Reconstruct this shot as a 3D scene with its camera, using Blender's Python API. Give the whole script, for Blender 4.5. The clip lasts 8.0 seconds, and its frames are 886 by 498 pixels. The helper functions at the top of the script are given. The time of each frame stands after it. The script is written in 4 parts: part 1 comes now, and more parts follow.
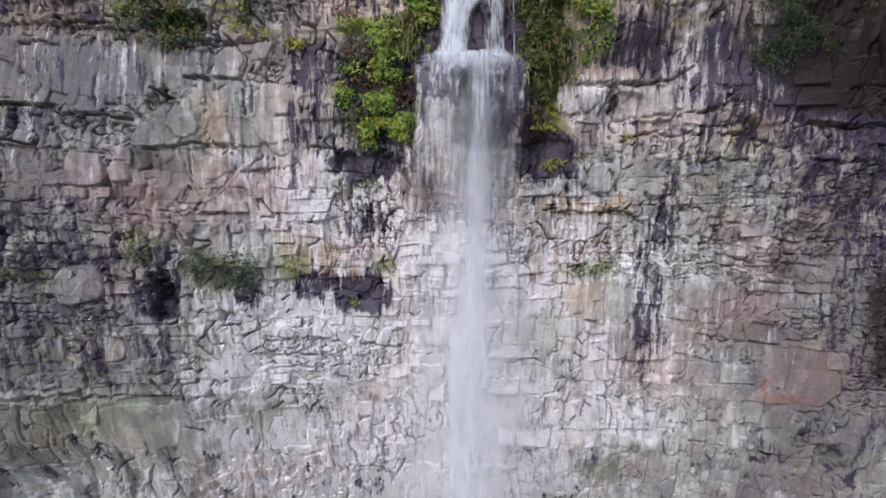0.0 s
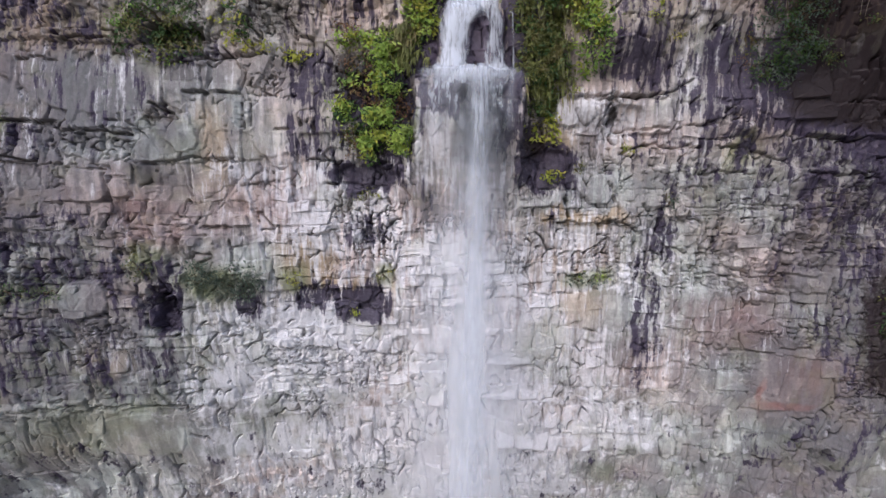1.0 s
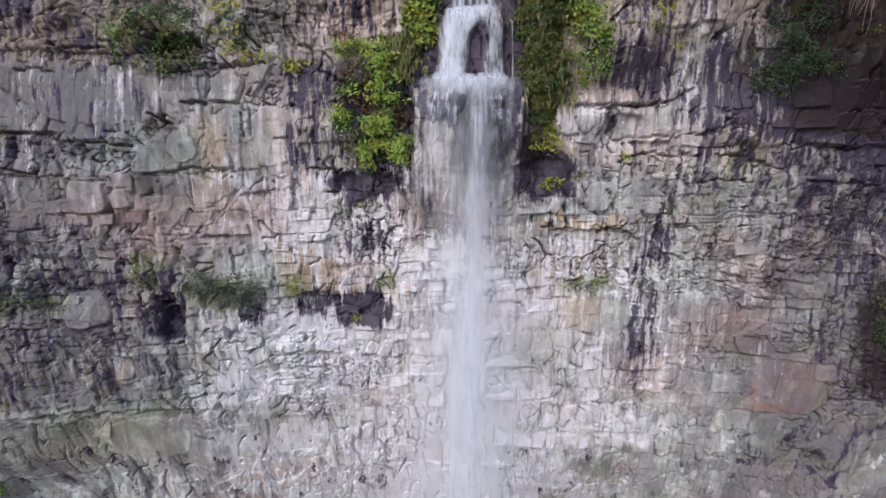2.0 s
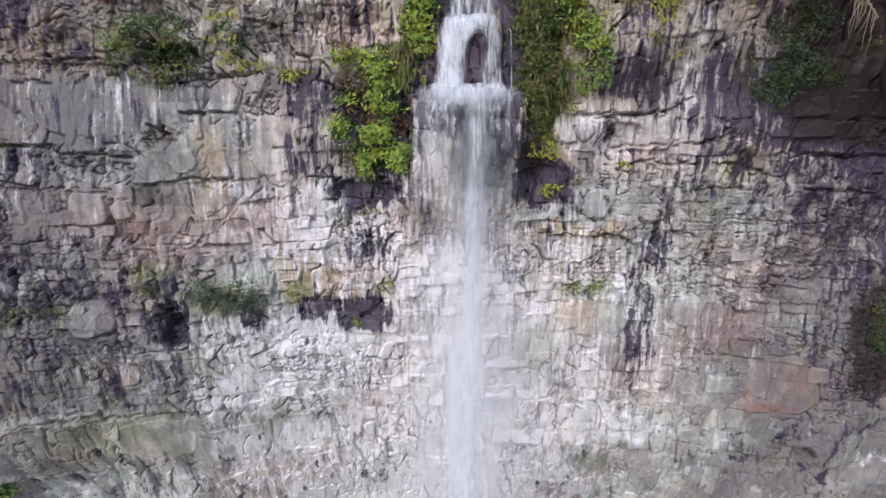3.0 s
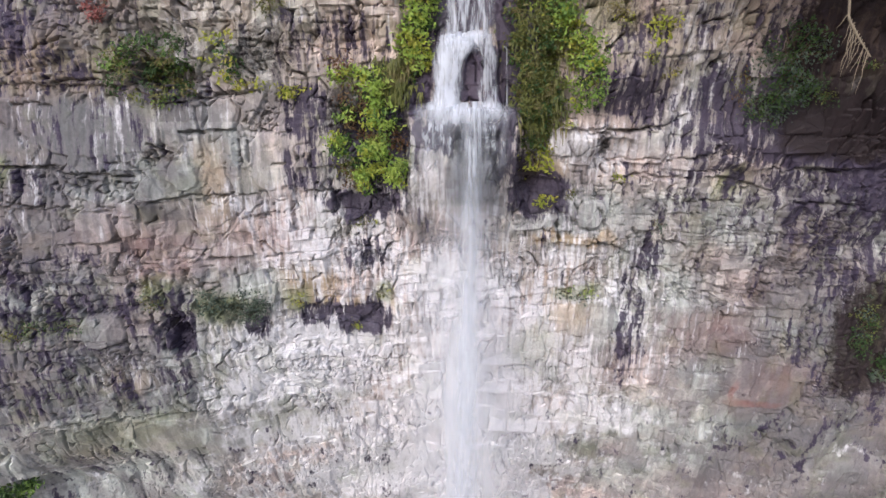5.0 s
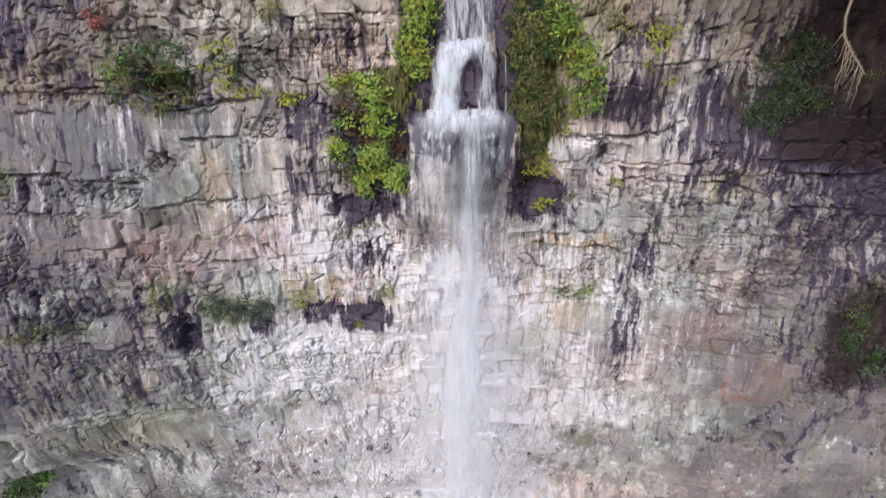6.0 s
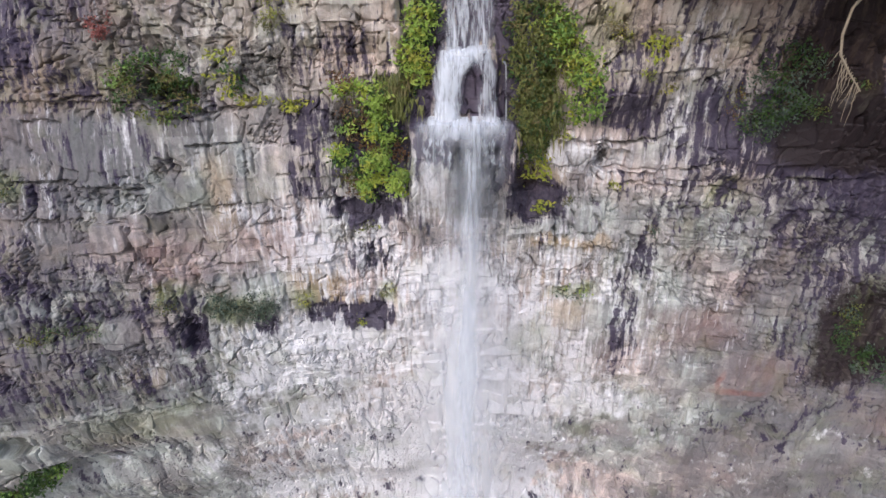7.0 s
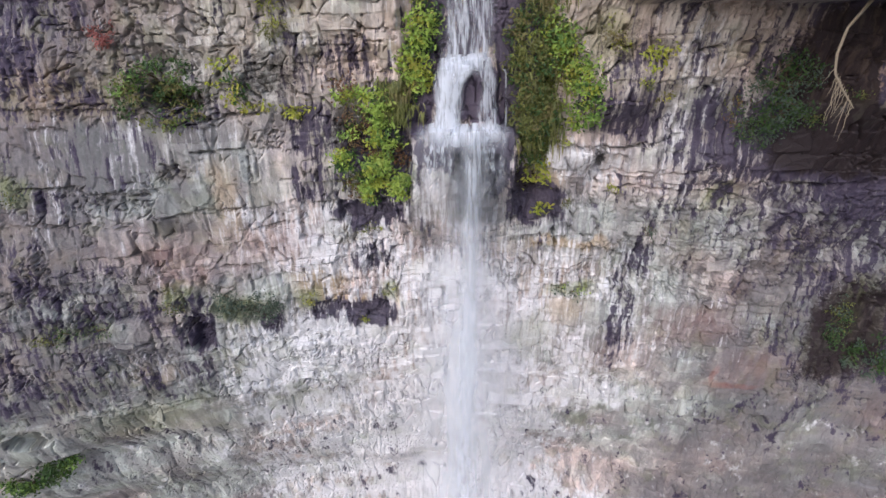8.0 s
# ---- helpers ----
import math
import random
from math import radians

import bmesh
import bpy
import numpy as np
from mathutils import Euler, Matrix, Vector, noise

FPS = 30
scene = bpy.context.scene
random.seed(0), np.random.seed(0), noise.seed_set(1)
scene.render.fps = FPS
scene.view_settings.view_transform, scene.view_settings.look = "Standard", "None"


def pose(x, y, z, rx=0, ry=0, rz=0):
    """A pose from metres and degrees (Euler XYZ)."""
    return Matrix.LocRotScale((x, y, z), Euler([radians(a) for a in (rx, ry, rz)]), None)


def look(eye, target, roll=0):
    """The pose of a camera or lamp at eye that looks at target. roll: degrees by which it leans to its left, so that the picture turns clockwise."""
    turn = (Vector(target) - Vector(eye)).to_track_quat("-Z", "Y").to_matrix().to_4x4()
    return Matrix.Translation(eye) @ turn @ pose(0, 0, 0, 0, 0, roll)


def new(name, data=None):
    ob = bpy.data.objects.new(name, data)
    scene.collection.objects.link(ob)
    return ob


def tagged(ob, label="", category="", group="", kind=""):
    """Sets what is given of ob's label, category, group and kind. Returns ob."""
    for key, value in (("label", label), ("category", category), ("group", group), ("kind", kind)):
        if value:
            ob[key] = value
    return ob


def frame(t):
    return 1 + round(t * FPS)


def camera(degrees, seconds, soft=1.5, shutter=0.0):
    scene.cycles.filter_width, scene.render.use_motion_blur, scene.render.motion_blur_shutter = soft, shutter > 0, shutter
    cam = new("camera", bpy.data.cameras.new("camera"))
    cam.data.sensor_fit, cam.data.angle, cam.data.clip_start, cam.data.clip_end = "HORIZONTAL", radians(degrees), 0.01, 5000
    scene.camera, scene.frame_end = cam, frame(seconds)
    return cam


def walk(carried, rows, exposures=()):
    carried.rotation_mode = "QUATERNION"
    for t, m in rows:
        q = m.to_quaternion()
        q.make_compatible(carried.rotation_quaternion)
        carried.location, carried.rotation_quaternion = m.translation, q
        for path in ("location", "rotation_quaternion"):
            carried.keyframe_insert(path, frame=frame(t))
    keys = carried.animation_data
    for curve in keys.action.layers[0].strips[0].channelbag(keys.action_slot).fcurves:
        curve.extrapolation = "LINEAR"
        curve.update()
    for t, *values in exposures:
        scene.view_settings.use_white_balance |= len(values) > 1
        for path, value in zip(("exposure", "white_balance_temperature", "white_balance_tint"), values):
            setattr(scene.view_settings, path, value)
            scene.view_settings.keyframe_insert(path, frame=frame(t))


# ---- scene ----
cam = camera(68.4, 8.0)
METRES, EYE, TILT, LEAN, TURN = 10.0, 18.0, 0.0, 0.0, 0.0
ROWS = [
    (0.0, 0.0, 0.0, 0.0, 0.0, 0.0, -0.0),
    (0.5, 0.0041, -0.0076, 0.0626, 0.06, -1.09, 0.05),
    (1.0, 0.0037, -0.0144, 0.1255, 0.04, -2.33, 0.12),
    (1.5, 0.0046, -0.0197, 0.1889, 0.04, -3.68, 0.18),
    (3.0, 0.0137, -0.0307, 0.3866, 0.12, -7.94, 0.4),
    (3.5, 0.0163, -0.0339, 0.4504, 0.12, -9.3, 0.47),
    (4.0, 0.0205, -0.0366, 0.5147, 0.15, -10.69, 0.53),
    (4.5, 0.0254, -0.0401, 0.5758, 0.17, -12.03, 0.59),
    (6.0, 0.0371, -0.0526, 0.756, 0.28, -16.1, 0.76),
    (6.5, 0.0371, -0.0563, 0.8173, 0.29, -17.47, 0.81),
    (7.0, 0.037, -0.0592, 0.8741, 0.3, -18.73, 0.86),
    (7.5, 0.037, -0.0623, 0.9349, 0.3, -20.06, 0.91),
    (8.0, 0.0382, -0.0647, 0.9965, 0.32, -21.43, 0.96),
]
walk(cam, [(t, pose(0, 0, EYE, TILT, LEAN, TURN) @ pose(METRES * x, METRES * y, METRES * z, 90 + pitch, roll, yaw)) for t, x, y, z, yaw, pitch, roll in ROWS],
     [(0.0, -0.08, 5500, 14), (2.8, -0.06, 5500, 14), (3.05, 0.16, 5580, 12), (3.5, 0.24, 5650, 13), (4.5, 0.23, 5720, 13), (6.0, 0.18, 5700, 12), (8.0, 0.1, 5560, 12)])

# ---- light ----
world = bpy.data.worlds.new("overcast_sky")
scene.world = world
world.use_nodes = True
wn = world.node_tree
sky = wn.nodes.new("ShaderNodeTexSky")
sky.sky_type, sky.sun_disc = "NISHITA", False
sky.sun_elevation, sky.sun_rotation = radians(32), radians(204)
sky.air_density, sky.dust_density, sky.ozone_density = 1.0, 4.0, 1.0
wn.links.new(sky.outputs["Color"], wn.nodes["Background"].inputs["Color"])
wn.nodes["Background"].inputs["Strength"].default_value = 0.15
sun = new("sun", bpy.data.lights.new("sun", "SUN"))
sun.data.energy, sun.data.angle, sun.data.color = 1.2, radians(55), (1.0, 0.95, 0.9)
sun.matrix_world = look((-9, -20, 14), (0, 0, 0))

# ---- noise on arrays ----
def lattice(ix, iy, seed):
    h = (ix.astype(np.int64) * 374761393 + iy.astype(np.int64) * 668265263 + seed * 974711) & 0xFFFFFFFF
    h = ((h ^ (h >> 13)) * 1274126177) & 0xFFFFFFFF
    h = ((h ^ (h >> 16)) * 2246822519) & 0xFFFFFFFF
    return ((h ^ (h >> 15)) & 0xFFFFFF) / 16777215.0


def vnoise(x, y, seed=0):
    x, y = np.broadcast_arrays(np.asarray(x, float), np.asarray(y, float))
    ix, iy = np.floor(x), np.floor(y)
    fx, fy = x - ix, y - iy
    fx, fy = fx * fx * (3 - 2 * fx), fy * fy * (3 - 2 * fy)
    a, b = lattice(ix, iy, seed), lattice(ix + 1, iy, seed)
    c, d = lattice(ix, iy + 1, seed), lattice(ix + 1, iy + 1, seed)
    return a + (b - a) * fx + (c - a) * fy + (a - b - c + d) * fx * fy


def fbm(x, y, seed=0, octaves=4):
    total, amp, size = 0.0, 0.5, 1.0
    for k in range(octaves):
        total = total + amp * vnoise(np.asarray(x) * size + 7.3 * k, np.asarray(y) * size - 3.1 * k, seed + k)
        amp, size = amp * 0.5, size * 2.03
    return total / (1 - 0.5 ** octaves)


def smooth(v, a, b):
    f = np.clip((v - a) / (b - a), 0, 1)
    return f * f * (3 - 2 * f)


def cells(x, y, seed, jitter=0.9):
    """Nearest piece of a blocky pattern: its random number, the offset from its middle, the gap to the next piece and a number for that joint."""
    ix, iy = np.floor(x), np.floor(y)
    best = np.full(x.shape, 9.0)
    second, rnd, other = best.copy(), np.zeros(x.shape), np.zeros(x.shape)
    ox, oy = np.zeros(x.shape), np.zeros(x.shape)
    for dx in (-1, 0, 1):
        for dy in (-1, 0, 1):
            cx, cy = ix + dx, iy + dy
            px = cx + 0.5 + jitter * (lattice(cx, cy, seed) - 0.5) - x
            py = cy + 0.5 + jitter * (lattice(cx, cy, seed + 1) - 0.5) - y
            qx, qy = px * px, py * py
            d = np.sqrt(np.sqrt(qx * qx + qy * qy + 0.3 * qx * qy))
            r = lattice(cx, cy, seed + 2)
            near, next_one = d < best, d < second
            other = np.where(near, rnd, np.where(next_one, r, other))
            second = np.where(near, best, np.where(next_one, d, second))
            rnd = np.where(near, r, rnd)
            ox, oy = np.where(near, -px, ox), np.where(near, -py, oy)
            best = np.where(near, d, best)
    return rnd, ox, oy, second - best, (rnd + other) * 17.3 % 1


# ---- the cliff's form ----
SHAPE = (22.076, 0.887, -2.61, 0.799, -2.177, 0.693, -0.825, -0.673, 0.996, 0.285, -1.435)
# swellings and hollows of the face: x, z, half width, half height, metres outward
SWELLS = [
    (5.3, 25.0, 1.4, 1.0, 0.9), (-8.3, 20.2, 1.0, 1.0, -0.5), (6.3, 6.6, 2.0, 2.0, -0.7), (-11.6, 25.9, 1.2, 0.8, 0.6),
    (-2.5, 25.8, 0.9, 0.8, -0.5), (-8.3, 26.0, 0.8, 0.6, -0.5), (-6.0, 25.7, 0.8, 0.6, 0.4), (5.0, 22.9, 1.0, 0.6, 0.5),
    (9.1, 22.6, 1.0, 0.8, 0.5), (-1.0, 21.0, 0.8, 0.7, 0.6), (-1.2, 16.6, 1.0, 1.0, 0.5), (-13.0, 10.2, 2.6, 1.3, -0.9),
    (14.5, 19.1, 1.0, 1.0, -0.5), (3.0, 20.2, 1.0, 0.6, 0.4), (-2.5, 6.5, 1.5, 1.0, 0.5), (13.0, 25.0, 0.8, 1.4, 1.0),
]
# caves and niches: x, z, half width, half height, metres inward
NICHES = [
    (-9.05, 16.85, 0.35, 0.45, 0.35), (5.4, 22.75, 0.2, 0.42, 0.3), (-8.8, 16.35, 0.4, 0.6, 0.65), (-2.9, 16.7, 0.9, 0.42, 0.14), (-4.3, 16.85, 0.6, 0.25, 0.2), (-2.45, 20.75, 1.0, 0.42, 0.35), (3.5, 20.9, 0.7, 0.7, 0.2),
    (-8.3, 25.0, 0.9, 0.45, 0.9), (13.2, 10.9, 0.4, 0.3, 0.5), (-2.3, 18.9, 0.25, 0.35, 0.25),
    (5.9, 22.55, 0.45, 0.4, 0.35), (15.9, 15.6, 0.7, 1.8, 0.35), (-7.0, 17.1, 0.8, 0.35, 0.3), (-15.6, 12.5, 0.7, 0.5, 0.7),
]
# open bedding planes: x from and to, z from and to, depth of the step
LEDGES = [
    (-13.6, -11.6, 22.33, 22.36, 0.14), (-13.6, -12.1, 21.17, 21.05, 0.18), (-7.92, -6.33, 23.3, 23.34, 0.12), (-9.13, -8.26, 22.55, 22.55, 0.2),
    (-13.9, -8.57, 24.9, 24.71, 0.22), (-9.23, -5.36, 21.13, 21.33, 0.14), (-7.53, -6.79, 19.15, 19.15, 0.16), (4.0, 7.05, 23.26, 23.22, 0.35),
    (3.74, 6.33, 19.23, 19.2, 0.25), (8.15, 12.44, 17.83, 17.47, 0.15), (8.61, 13.96, 15.12, 14.46, 0.15), (3.95, 7.48, 11.4, 11.58, 0.2),
    (-13.9, -7.92, 13.49, 13.13, 0.18), (-5.9, -3.71, 15.08, 15.04, 0.16), (-6.18, -2.44, 14.51, 14.31, 0.12), (-4.3, -1.64, 9.95, 10.15, 0.2),
    (11.42, 14.2, 21.91, 21.83, 0.25), (-8.57, -6.04, 24.32, 24.61, 0.18),
]
# smooth slabs: x, z, half width, half height, metres proud
SLABS = [
    (-10.72, 20.41, 0.53, 0.5, 0.2), (-9.87, 20.38, 0.28, 0.38, 0.2), (4.3, 22.77, 0.6, 0.44, 0.15), (12.09, 13.72, 1.3, 1.0, 0.05),
    (5.56, 16.06, 0.9, 0.95, 0.08), (5.21, 20.32, 0.44, 0.48, 0.2), (5.75, 11.06, 1.75, 0.27, 0.03), (-0.45, 15.19, 0.79, 0.55, 0.06),
    (-10.99, 16.89, 0.6, 0.6, 0.12), (6.64, 22.64, 0.65, 0.55, 0.12), (8.57, 16.5, 0.5, 0.55, 0.06), (-10.01, 12.14, 1.2, 0.8, 0.04),
    (-8.06, 22.03, 0.36, 0.6, 0.1), (-7.4, 20.56, 0.5, 0.32, 0.06), (12.16, 17.3, 0.7, 0.36, 0.08), (-10.3, 23.4, 1.9, 0.75, 0.04), (-5.3, 22.3, 0.7, 0.9, 0.05),
]
# rubbly patches: x, z, half width, half height, how much
RUBBLE = [
    (-12.2, 18.9, 2.4, 1.6, 0.8), (-11.4, 25.6, 2.4, 0.8, 0.9), (-2.4, 19.3, 1.3, 0.8, 0.9), (5.6, 12.1, 2.2, 0.5, 0.9), (11.0, 20.4, 3.2, 1.5, 0.9),
    (7.6, 20.3, 1.6, 1.2, 0.8), (-9.0, 17.9, 1.0, 0.9, 0.8), (-3.2, 14.3, 1.8, 0.8, 0.6), (6.9, 18.4, 0.7, 1.0, 0.8), (12.5, 11.6, 3.0, 1.0, 0.8),
    (2.8, 10.0, 1.4, 0.8, 0.9), (-6.2, 26.3, 1.6, 1.0, 0.7), (-8.4, 22.7, 0.9, 0.25, 0.9), (-12.0, 21.6, 1.4, 0.4, 0.4), (8.2, 25.6, 0.9, 1.6, 0.6), (14.5, 17.5, 1.5, 3.0, 0.7),
]
# open cracks and the undersides of thin ledges: x and z of both ends, depth
CRACKS_WEST_HIGH = [
    (-13.21, 22.35, -11.69, 22.31, 0.22), (-11.6, 22.09, -9.48, 21.95, 0.2), (-11.73, 24.91, -10.11, 24.9, 0.2), (-12.76, 24.26, -11.57, 24.2, 0.15),
    (-13.12, 21.3, -12.21, 21.08, 0.3), (-11.71, 21.02, -10.25, 20.89, 0.14), (-10.27, 20.76, -10.12, 19.65, 0.3), (-10.12, 20.69, -9.7, 20.64, 0.16),
    (-10.02, 25.11, -9.63, 24.18, 0.14), (-8.96, 22.91, -8.15, 22.53, 0.28), (-8.6, 23.3, -8.55, 22.6, 0.22), (-7.94, 23.3, -7.25, 23.31, 0.2),
    (-6.98, 23.34, -6.37, 23.33, 0.22), (-6.37, 23.33, -6.09, 23.97, 0.14), (-8.44, 24.16, -5.56, 24.53, 0.24),
]
CRACKS_WEST_LOW = [
    (-9.7, 20.64, -9.57, 20.06, 0.16), (-9.16, 21.1, -7.76, 21.27, 0.2), (-7.76, 21.24, -6.62, 21.27, 0.18), (-6.31, 23.02, -6.23, 22.22, 0.26),
    (-6.01, 22.99, -5.99, 22.29, 0.18), (-5.27, 22.25, -4.93, 22.22, 0.22), (-4.32, 21.25, -3.51, 21.32, 0.24), (-7.68, 20.06, -7.26, 20.02, 0.2),
    (-7.56, 19.12, -6.88, 19.13, 0.2), (-4.52, 19.05, -4.03, 18.83, 0.22), (-6.37, 20.47, -5.59, 20.49, 0.14), (-11.24, 19.27, -11.01, 18.56, 0.2),
    (-13.02, 19.35, -11.68, 19.53, 0.16), (-11.98, 19.19, -11.09, 19.31, 0.16), (-7.93, 21.17, -7.97, 20.35, 0.1),
]
CRACKS_FOOT_WEST = [
    (-17.4, 10.1, -15.8, 11.0, 0.6), (-15.8, 11.0, -14.5, 10.95, 0.6), (-14.5, 10.95, -12.2, 9.4, 0.25),
    (-13.45, 13.37, -12.71, 13.41, 0.22), (-12.7, 13.49, -8.44, 13.19, 0.16), (-5.81, 15.01, -3.56, 14.89, 0.18), (-2.9, 14.71, -1.46, 14.59, 0.24),
    (-3.88, 9.67, -2.83, 9.95, 0.22), (-2.83, 9.95, -1.72, 9.52, 0.25), (-2.01, 9.54, -1.93, 9.06, 0.2), (-14.41, 10.74, -13.44, 10.87, 0.24),
    (-11.35, 16.27, -10.55, 15.93, 0.16), (-11.0, 15.84, -10.14, 15.85, 0.18), (-5.0, 10.52, -3.79, 10.81, 0.12), (-5.69, 14.45, -3.58, 14.44, 0.14),
    (-5.8, 14.01, -3.22, 13.98, 0.14), (-8.76, 14.69, -7.66, 14.32, 0.12), (-13.03, 13.25, -13.22, 11.98, 0.16),
]
CRACKS_EAST_HIGH = [
    (4.54, 23.16, 5.28, 23.12, 0.26), (5.28, 23.16, 7.03, 23.22, 0.28), (7.03, 23.22, 7.76, 23.63, 0.16), (4.99, 22.25, 5.28, 22.98, 0.26),
    (4.26, 22.81, 4.5, 22.26, 0.24), (5.62, 22.21, 7.16, 22.24, 0.16), (7.46, 22.23, 8.55, 22.36, 0.24), (6.47, 21.73, 8.19, 21.65, 0.24),
    (8.68, 21.66, 9.38, 21.68, 0.26), (8.5, 20.81, 9.7, 20.83, 0.2), (9.78, 21.48, 10.84, 21.23, 0.26), (11.39, 21.97, 12.97, 21.81, 0.26),
    (11.54, 20.84, 13.99, 20.66, 0.22), (4.8, 21.76, 4.9, 21.3, 0.22), (5.78, 21.5, 6.51, 21.73, 0.2), (7.96, 23.12, 7.52, 22.68, 0.14),
    (6.81, 19.51, 7.4, 19.72, 0.2), (7.4, 19.72, 8.01, 19.24, 0.22), (9.6, 19.81, 11.15, 19.79, 0.14),
]
CRACKS_EAST_LOW = [
    (3.4, 19.34, 6.15, 19.18, 0.3), (6.15, 19.18, 6.52, 19.1, 0.18), (5.45, 20.61, 5.71, 19.88, 0.26), (6.68, 19.87, 7.0, 19.47, 0.2),
    (2.6, 17.09, 3.33, 17.13, 0.18), (4.35, 17.44, 4.84, 17.48, 0.3), (4.94, 15.55, 5.52, 15.4, 0.24), (2.33, 14.0, 3.25, 14.09, 0.18),
    (3.25, 14.09, 3.78, 13.68, 0.14), (4.15, 14.27, 4.27, 14.89, 0.14), (8.32, 17.57, 10.42, 17.35, 0.14), (10.46, 16.9, 11.78, 16.87, 0.18),
    (11.43, 15.0, 13.09, 14.91, 0.16), (13.22, 13.88, 14.05, 13.77, 0.24), (8.79, 11.19, 10.09, 11.03, 0.16), (11.6, 13.23, 11.7, 14.03, 0.1),
    (13.02, 14.91, 13.37, 13.1, 0.16),
]
# broad plain faces: x, z, half width, half height, how plain
FACES_WEST = [
    (-11.19, 23.37, 2.00, 1.22, 0.95), (-10.47, 20.42, 1.05, 0.80, 0.9), (-7.85, 21.38, 1.48, 1.09, 0.95), (-7.30, 23.68, 1.30, 0.44, 0.95), (-7.13, 21.38, 0.78, 2.12, 0.85),
    (-5.64, 21.52, 0.73, 1.00, 0.9), (-4.23, 23.57, 0.85, 0.89, 0.9), (-12.18, 20.25, 0.85, 0.65, 0.8), (-10.59, 12.61, 2.31, 0.56, 0.85), (-1.26, 15.47, 1.57, 1.38, 0.7),
]
FACES_EAST = [
    (0.1, 21.6, 1.0, 1.2, 0.8), (4.3, 22.75, 0.65, 0.5, 0.9), (4.6, 21.5, 0.7, 0.6, 0.7), (6.6, 20.15, 0.6, 0.55, 0.8), (3.06, 14.98, 1.10, 2.07, 0.85),
    (5.38, 16.22, 1.15, 0.65, 0.9), (5.55, 13.46, 1.17, 0.62, 0.85), (8.58, 15.90, 1.63, 1.00, 0.8), (8.78, 13.59, 1.45, 1.18, 0.75), (11.86, 13.80, 1.25, 1.22, 0.9),
    (6.09, 23.73, 0.79, 0.54, 0.9), (11.09, 23.05, 1.89, 0.92, 0.85), (6.32, 22.72, 0.71, 0.46, 0.85),
]
# crazed patches of small blocks: x, z, half width, half height, how much
CRAZED = [
    (-4.54, 13.85, 1.34, 0.86, 0.9), (-2.45, 14.07, 1.19, 0.79, 0.8), (-2.46, 18.95, 1.17, 1.12, 0.9), (-2.38, 9.52, 0.70, 0.42, 1.0), (-2.94, 11.80, 1.65, 1.17, 0.5),
    (5.08, 17.82, 0.91, 0.57, 0.7), (8.99, 17.63, 1.10, 0.56, 0.6), (11.84, 15.29, 1.44, 0.50, 0.7), (-6.55, 15.43, 0.71, 0.35, 0.8), (-11.43, 16.33, 1.82, 1.69, 0.5),
    (13.94, 13.49, 0.71, 0.79, 0.8), (2.46, 18.75, 0.80, 1.30, 0.5), (12.97, 19.53, 0.97, 1.33, 0.6),
]
LEDGE_X0, LEDGE_X1, LEDGE_Z, STEP_X0, STEP_X1, STEP_Z = -0.85, 2.55, 23.9, 0.02, 1.98, 26.0


def trend(x, z):
    low = z - 5.6
    cx, cz = np.clip(x, -14.5, 16.5), np.minimum(5.6 + 0.5 * (low + np.sqrt(low * low + 1.2)), 28.5)
    X, Z = cx / 12, (cz - 18) / 10
    c = SHAPE
    y = (c[0] + c[1] * X + c[2] * X**2 + c[3] * X**4 + c[4] * Z + c[5] * Z**2 + c[6] * Z**3
         + c[7] * X * Z + c[8] * X**2 * Z + c[9] * X**2 * Z**2 + c[10] * X * Z**2)
    y = y - 0.35 * np.maximum(np.abs(x - 1) - 15.5, 0)
    for sx, sz, hx, hz, out in SWELLS:
        y = y - out * np.exp(-((x - sx) / hx) ** 2 - ((z - sz) / hz) ** 2)
    return y


def box(x, z, cx, cz, hx, hz, soft):
    d = (np.abs((x - cx) / hx) ** 3 + np.abs((z - cz) / hz) ** 3) ** (1 / 3)
    return 1 - smooth(d, 1 - soft, 1 + soft)


def drawn(z):
    """Height by which the rock's pattern goes: under the overhang the pieces are longer."""
    return np.maximum(z, 12.5) + 0.45 * (np.minimum(z, 12.5) - 12.5)


def warp(x, z):
    z = drawn(z)
    wx = x + 0.42 * (fbm(x * 0.8, z * 0.9, 11, 3) - 0.5) + 0.07 * (vnoise(x * 3.3, z * 3.3, 12) - 0.5)
    wz = z + 0.55 * (fbm(x * 0.22, z * 0.3, 21, 3) - 0.5) + 0.20 * (fbm(x * 1.2, z * 1.2, 22, 2) - 0.5)
    return wx, wz


def beds(seed, thick):
    """Heights of the bedding planes, and for each bed the places of its upright joints, as one sorted list."""
    rng = np.random.default_rng(seed)
    levels, z = [], -1.0
    while z < 33:
        levels.append(z)
        z += thick(z) * rng.uniform(0.65, 1.45)
    levels = np.array(levels)
    keys = []
    for k in range(len(levels)):
        high = (levels[k + 1] - levels[k]) if k + 1 < len(levels) else 0.5
        x = -60 + rng.uniform(0, 1)
        while x < 60:
            keys.append(k * 1000 + 500 + x)
            x += min(2.6, high * rng.uniform(0.7, 2.6) + 0.1)
    return levels, np.array(keys)


def thick_left(z):
    return np.interp(z, (0, 9, 12, 16, 16.6, 20, 20.6, 24.2, 24.6, 30), (0.5, 0.5, 0.62, 0.55, 0.38, 0.36, 1.0, 1.35, 0.42, 0.42))


